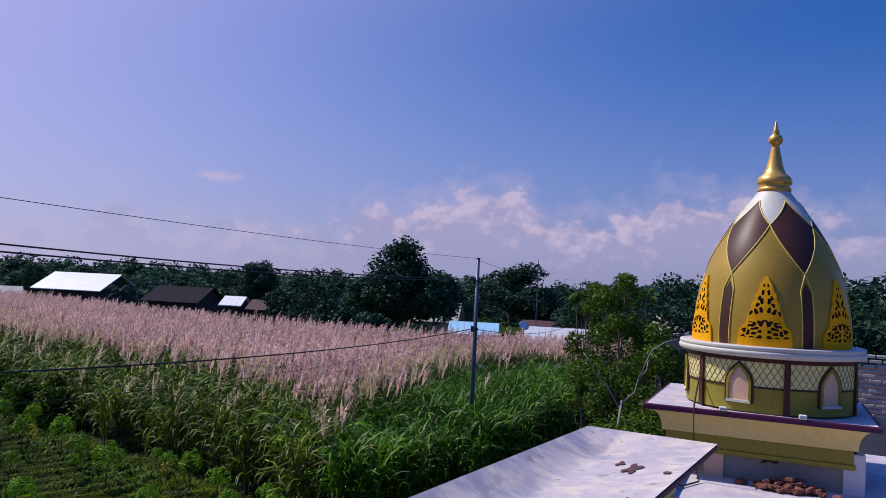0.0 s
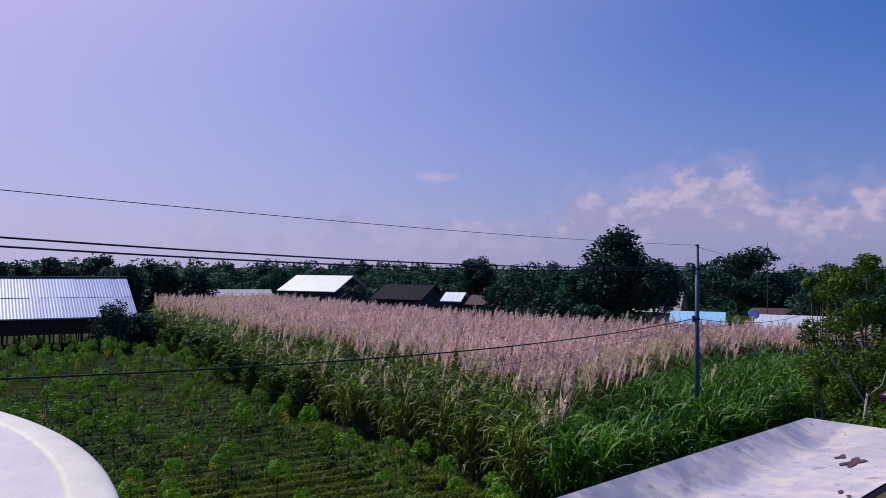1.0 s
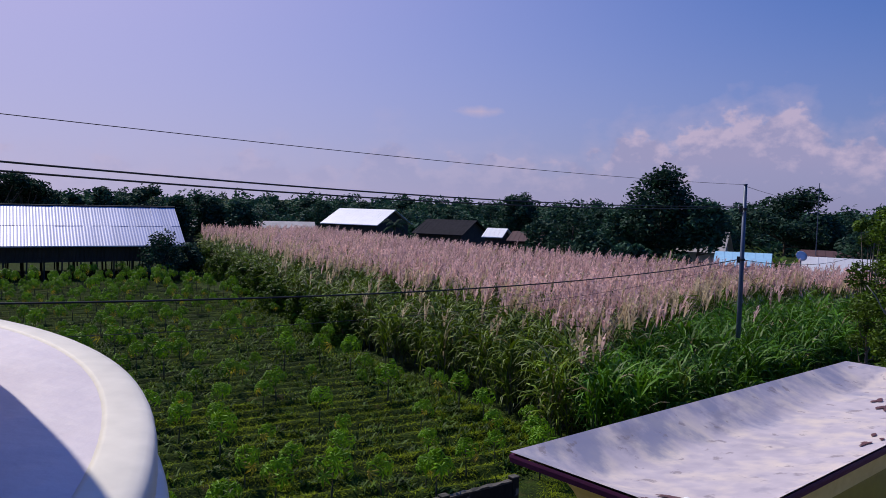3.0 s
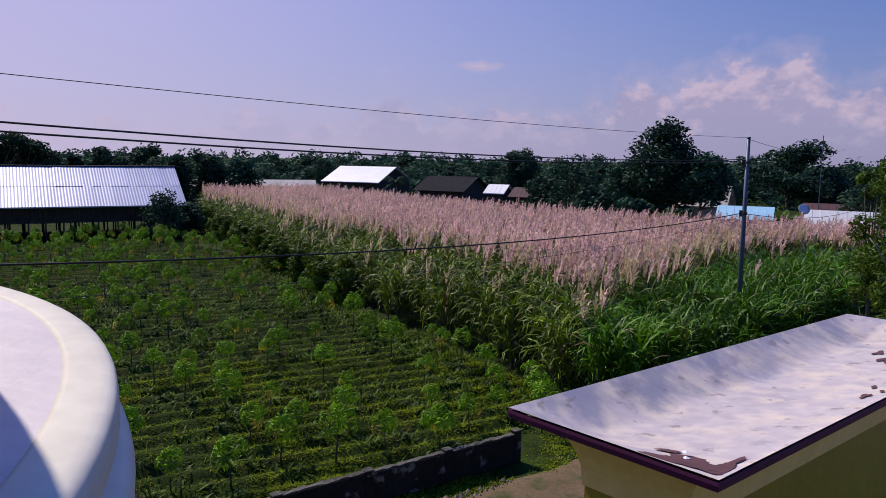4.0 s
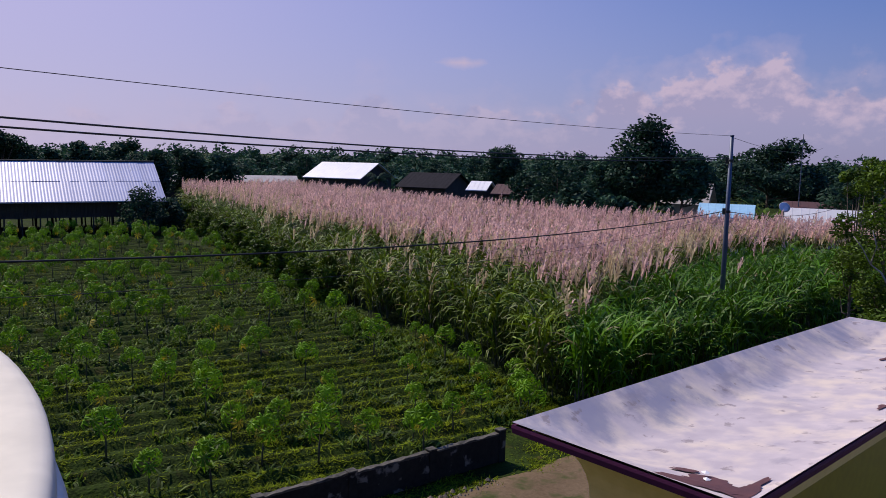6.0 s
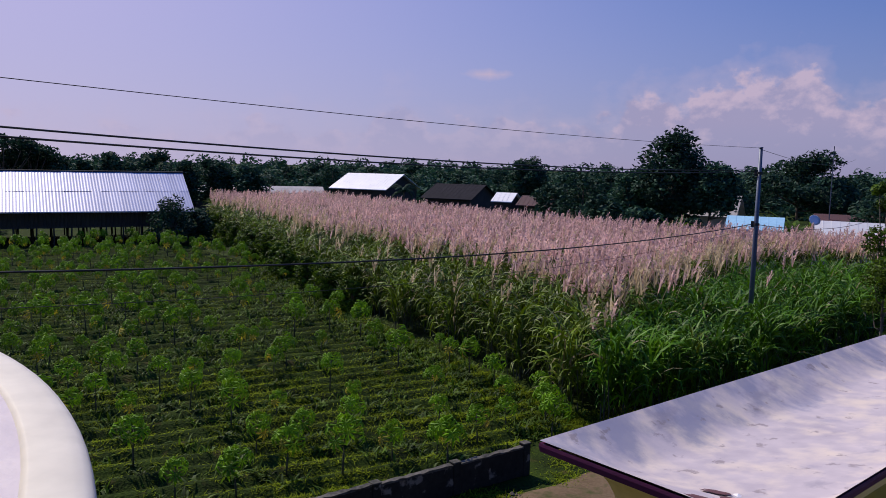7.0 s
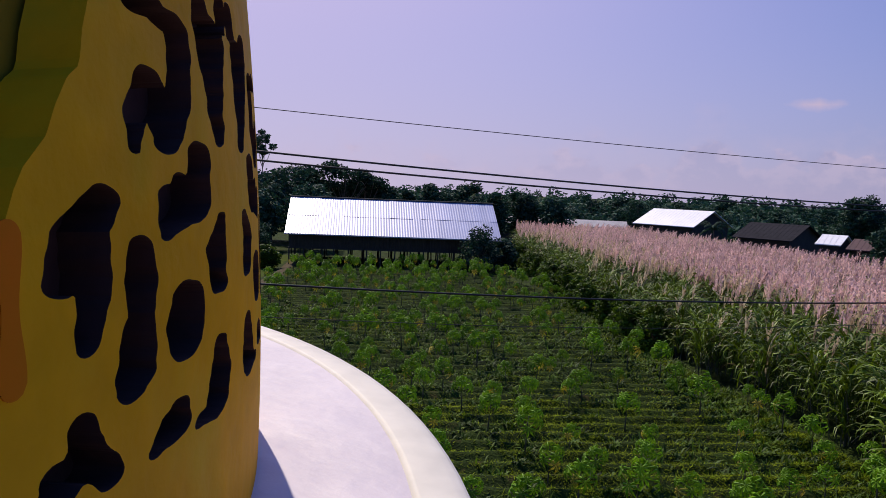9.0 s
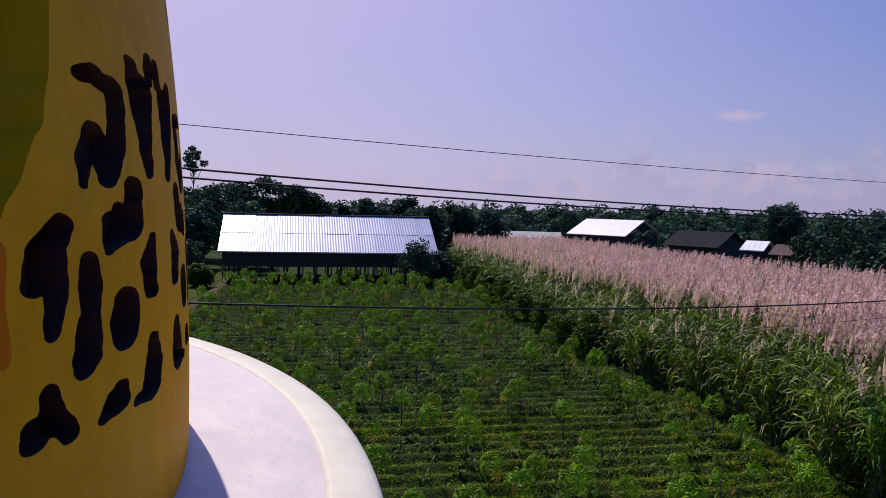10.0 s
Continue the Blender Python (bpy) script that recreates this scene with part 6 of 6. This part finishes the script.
def far_woods():
    """The belt of trees that closes the plain: a few shapes, set many times."""
    protos = [tree("tree", "distant dark green tree of the woods", 60 + i, h, r, 0.1, c, 120, 0.6, m=pose(0, 0, -100), layered=lay)
              for i, (h, r, c, lay) in enumerate(((9.0, 4.4, 26, False), (10.5, 4.0, 26, False), (11.0, 5.0, 30, True), (8.0, 4.6, 24, False), (12.0, 3.6, 24, False)))]
    r = random.Random(12)
    spots = []
    a = -64.0
    while a < 34:
        for d0 in (140, 165, 195):
            el = 0.0
            spots.append((a + r.uniform(-0.8, 0.8), d0 + r.uniform(-10, 10), r.uniform(0.62, 0.86)))
        a += 1.5
    for n, (az_, d, s) in enumerate(spots):
        ob = protos[n % 5]
        p = polar(az_, d)
        m = pose(p.x, p.y, -0.2, 0, 0, r.uniform(0, 360)) @ Matrix.Scale(s * 0.92, 4)
        if n < 5:
            ob.matrix_world = m
        else:
            c = copy_thing(ob, pose(p.x, p.y, -0.2, 0, 0, r.uniform(0, 360)))
            c.scale = (s * 0.92,) * 3


far_woods()
# the taller wood behind the barn
WOOD = [(-64.0, 102, 11.2, 4.4, False), (-62.0, 110, 12.0, 4.6, True), (-60.0, 106, 11.0, 4.4, False), (-58.0, 110, 10.8, 4.2, False), (-56.4, 112, 10.6, 3.6, False), (-55.0, 108, 11.2, 4.4, False),
        (-53.0, 112, 10.9, 4.6, True), (-51.2, 110, 11.7, 4.8, True), (-49.6, 112, 10.2, 3.8, True), (-48.2, 112, 8.6, 3.0, False), (-46.8, 116, 7.6, 2.6, True), (-44.8, 112, 9.5, 2.1, False),
        (-42.3, 112, 9.3, 3.6, True), (-40.0, 114, 8.4, 2.6, False), (-37.8, 118, 8.2, 2.8, False), (-35.6, 118, 8.0, 3.0, False), (-53.6, 97, 8.6, 3.6, False), (-57.2, 95, 7.4, 3.0, False)]
for k, (a, d, h, r, lay) in enumerate(WOOD):
    tree("tree", "tall dark tree of the wood behind the barn", 100 + k, h, r, 0.2, 34, 200, 0.42, layered=lay, m=pose(*polar(a, d), 0, 0, 35 * k))
tree("tree", "thin tall tree with a small tuft of a crown", 130, 16.3, 1.7, 0.78, 10, 130, 0.42, m=pose(*polar(-57.1, 120)), trunk_r=0.16)
# bushes round the barn
for k, (a, d, h, r) in enumerate(((-40.9, 76, 4.9, 2.2), (-39.2, 79, 3.6, 1.8), (-57.6, 80, 4.4, 2.0), (-59.4, 74, 4.2, 2.0), (-56.7, 74, 2.4, 1.3), (-60.5, 66, 3.6, 2.0))):
    tree("bush", "dark rounded bush beside the barn" if k < 2 else "dense green bush beside the path", 150 + k, h, r, 0.05, 22, 220, 0.24, m=pose(*polar(a, d), 0, 0, 50 * k), mat="tree" if k != 4 else "near_leaf")


def hedge():
    """Leafy shrubs grown up along the edge of the mature sugarcane."""
    g = random.Random(44)
    protos = [tree("shrub", "leafy green shrub at the sugarcane edge", 190 + i, h, rad, 0.02, 20, 130, 0.24, m=pose(0, 0, 0), mat="near_leaf", trunk_r=0.05) for i, (h, rad) in enumerate(((2.5, 1.25), (2.9, 1.1), (2.1, 1.35)))]
    line = [Vector((x, y, 0)) for x, y in CANE_LEFT[2:]]
    n = 0
    for a, b in zip(line, line[1:]):
        side = Vector((a.y - b.y, b.x - a.x, 0)).normalized()
        steps = int((b - a).length / 1.9)
        for i in range(steps):
            p = a.lerp(b, (i + g.uniform(0.1, 0.9)) / steps) + side * g.uniform(-0.5, 0.9)
            m = pose(p.x, p.y, -0.05, 0, 0, g.uniform(0, 360))
            ob = protos[n % 3]
            if n < 3:
                ob.matrix_world = m
            else:
                ob = copy_thing(ob, m)
            ob.scale = (g.uniform(0.8, 1.15),) * 3
            tagged(ob, "leafy green shrub at the sugarcane edge", "shrub", "shrubs along the sugarcane")
            n += 1


hedge()
palm(4.4, "palm with drooping fronds between the roofs", 9, pose(*polar(-24.4, 108)), length=2.2)
palm(7.0, "palm with drooping fronds behind the barn", 10, pose(*polar(-56.8, 98)), length=2.6)
for k, (a, d) in enumerate(((3.4, 68), (4.3, 70), (2.9, 71), (-4.5, 64), (-5.3, 66))):
    banana("banana plant with broad torn leaves", 70 + k, pose(*polar(a, d), 0, 0, 60 * k), 4.6)
# the tree by the lane, in front of the white house
tree("tree", "small tree with bright leaf tips and bare twigs", 170, 9.0, 1.5, 0.22, 38, 330, 0.125, m=pose(*polar(11.0, 26)), mat="near_leaf", trunk_r=0.09)
tree("tree", "small bushy tree beside the lane", 171, 7.4, 1.6, 0.12, 34, 330, 0.125, m=pose(*polar(14.0, 24)), mat="near_leaf", trunk_r=0.08)
tree("tree", "leafy small tree beside the lane", 172, 8.9, 0.9, 0.30, 20, 260, 0.125, m=pose(*polar(8.4, 29)), mat="near_leaf", trunk_r=0.07, lean=0.02)
tree("bush", "low green bush beside the lane", 173, 4.8, 1.7, 0.03, 28, 330, 0.13, m=pose(*polar(10.5, 21)), mat="near_leaf")
tree("bush", "low dark bush below the roofs", 174, 5.6, 1.7, 0.03, 28, 330, 0.13, m=pose(*polar(14.5, 19.5)), mat="near_leaf")


# ---------------------------------------------------------------- small things on the roofs
def turret_point(x, y, z):
    """A place by the second turret's own axes."""
    a = radians(FAR_ROT)
    return (FAR.x + x * math.cos(a) - y * math.sin(a), FAR.y + x * math.sin(a) + y * math.cos(a), z)


def roof_lamp(x, y, label):
    p = turret_point(x, y, DRUM_FOOT - 0.02)
    root = thing("spotlight", label, "lamp", pose(*p, 0, 0, FAR_ROT), group="turret spotlights")
    part("bracket", boxed(0, 0, 0.015, 0.08, 0.05, 0.03, 0.004), M["timber"], root)
    part("housing", boxed(0, -0.01, 0.045, 0.075, 0.05, 0.045, 0.01), M["white_sheet"], root, "white lamp housing")
    part("lens", boxed(0, -0.037, 0.045, 0.055, 0.008, 0.03, 0.003), M["zinc"], root)


roof_lamp(-0.42, -1.02, "small white spotlight on the turret slab")
roof_lamp(0.34, -1.02, "small white spotlight beside a drum post")


def hanging_cable():
    pts = [turret_point(-0.70, -0.62, DRUM_FOOT + 0.30), turret_point(-0.72, -0.90, DRUM_FOOT + 0.03), turret_point(-0.70, -1.13, DRUM_FOOT + 0.01), turret_point(-0.69, -1.15, DRUM_FOOT - 0.3),
           turret_point(-0.66, -1.12, DRUM_FOOT - 0.6), turret_point(-0.62, -1.2, ROOF_Z + 0.02), turret_point(-0.75, -1.5, ROOF_Z + 0.02), turret_point(-0.95, -1.9, ROOF_Z + 0.15)]
    tagged(new("hanging_cable", mesh_from("hanging_cable", *tube(pts, 0.009, 6), [M["cable"]], smooth=True)), "black cable hanging down the turret front", "cable")


hanging_cable()


def loose_brick(x, y, rot):
    p = turret_point(x, y, ROOF_Z + 0.025)
    root = thing("brick_piece", "single broken red brick on the roof", "brick", pose(*p, 0, 0, rot))
    bm = boxed(0, 0, 0, 0.13, 0.075, 0.05, 0.01)
    for v in bm.verts:
        if v.co.x > 0.04:
            v.co.x -= 0.02 + 0.3 * v.co.y
    part("broken_body", bm, M["brick"], root)


loose_brick(-0.22, -0.95, 25)
loose_brick(0.66, -1.12, 70)


def scrap():
    p = turret_point(0.05, -0.765, ROOF_Z + 0.20)
    verts = [(0, 0, 0), (0.09, 0, 0.03), (0.16, 0, 0.01), (0.19, 0, 0.05), (0.11, 0, 0.065), (0.03, 0, 0.04)]
    me = mesh_from("paint_smear", [(x - 0.1, -0.012, z) for x, _, z in verts], [tuple(range(6))], [M["hollow"]])
    ob = new("paint_smear", me)
    ob.matrix_world = pose(*p, 0, 0, FAR_ROT)
    tagged(ob, "dark smear on the bare cement wall", "stain")


scrap()


def block_wall():
    """The pale block wall of a neighbouring house, its top courses left unplastered."""
    p = polar(27.0, 15.5)
    root = thing("block_building", "unfinished neighbouring wall of greyish bricks", "wall", pose(p.x, p.y, 0, 0, 0, -27))
    part("wall_core", boxed(0.35, 0, 2.95, 1.5, 0.14, 5.9), M["concrete"], root)
    proto = None
    r = random.Random(2)
    for row in range(13):
        for i in range(7 - (row > 9) * 2):
            if proto is None:
                proto = part("block", boxed(0, 0, 0, 0.19, 0.15, 0.055, 0.008), M["grey_roof"], root)
                ob = proto
            else:
                ob = new("block", proto.data)
                ob.parent = root
            ob.matrix_local = pose(-0.28 + i * 0.21 + (0.10 if row % 2 else 0), r.uniform(-0.012, 0.012), 5.93 + row * 0.085, 0, 0, r.uniform(-1.5, 1.5))


block_wall()


def droppings():
    """Small white flecks beside the rust."""
    a = radians(90 - CAN_AX)
    r = random.Random(6)
    for i in range(2):
        x, y = 0.14 + 0.05 * i, -CAN_W + 0.20 + 0.03 * i
        w = Vector((CAN_X + x * math.cos(a) - y * math.sin(a), CAN_Y + x * math.sin(a) + y * math.cos(a), CAN_Z - 0.038))
        k = 7
        pts = [(w.x + 0.012 * math.cos(6.28 * j / k) * r.uniform(0.6, 1.5), w.y + 0.012 * math.sin(6.28 * j / k) * r.uniform(0.6, 1.5), w.z) for j in range(k)]
        top = [(w.x, w.y, w.z + 0.006)]
        tagged(new("plaster_crumb", mesh_from("plaster_crumb", pts + top, [(j, (j + 1) % k, k) for j in range(k)], [M["white_sheet"]])), "small white plaster crumb on the porch roof", "crumb", group="plaster crumbs")


droppings()


def dead_twigs():
    """Bare pale branches that stick out of the lane's trees."""
    p = polar(11.0, 21.6)
    root = thing("dead_tree", "leafless pale crooked small tree beside the lane", "tree", pose(p.x, p.y, 0))
    trunk = [(0, 0, -0.2), (0.1, 0.05, 1.9), (-0.05, 0, 3.6), (0.12, 0.05, 4.9)]
    part("trunk", mesh_from("trunk", *tube(trunk, 0.05, 7, 0.6), [M["twig"]], smooth=True), None, root)
    for pts in ([(0.1, 0.05, 4.6), (-0.25, 0.3, 5.25), (-0.50, 0.33, 5.45), (-0.72, 0.35, 5.86), (-0.92, 0.38, 6.12)], [(0.1, 0.05, 4.8), (0.46, 0.1, 5.12), (0.55, 0.05, 5.50), (0.76, 0.05, 5.75), (0.80, 0.1, 6.0)],
                [(0.55, 0.05, 5.5), (0.86, -0.05, 6.30), (1.2, -0.1, 6.54), (1.55, -0.2, 6.66)], [(-0.5, 0.33, 5.45), (-0.4, 0.3, 5.9), (-0.52, 0.3, 6.3)]):
        part("branch", mesh_from("branch", *tube(pts, 0.026, 6, 0.45), [M["twig"]], smooth=True), None, root)


dead_twigs()


def road_stones():
    """Loose stones and clods on the lane."""
    g = np.random.default_rng(31)
    n = 2600
    s, o = g.uniform(3, 19.5, n), 0.8 + 3.2 * g.random(n)
    c = WALL_A[None] + s[:, None] * wdir[None] + o[:, None] * wside[None]
    size = 0.012 + 0.06 * g.random(n) ** 3
    verts, faces = [], []
    for (x, y), q in zip(c, size):
        k, a = len(verts), g.random() * 6.28
        for j in range(5):
            verts.append((x + q * 1.5 * math.cos(a + j * 1.257) * g.uniform(0.7, 1.3), y + q * 1.5 * math.sin(a + j * 1.257) * g.uniform(0.7, 1.3), -0.02))
        verts.append((x + q * g.uniform(-0.3, 0.3), y + q * g.uniform(-0.3, 0.3), 0.032 + q * 0.45))
        faces += [(k + j, k + (j + 1) % 5, k + 5) for j in range(5)]
    tagged(new("gravel", mesh_from("gravel", verts, faces, [M["stone"]])), "loose stones and clods on the dirt lane", "gravel", kind="stuff")


road_stones()
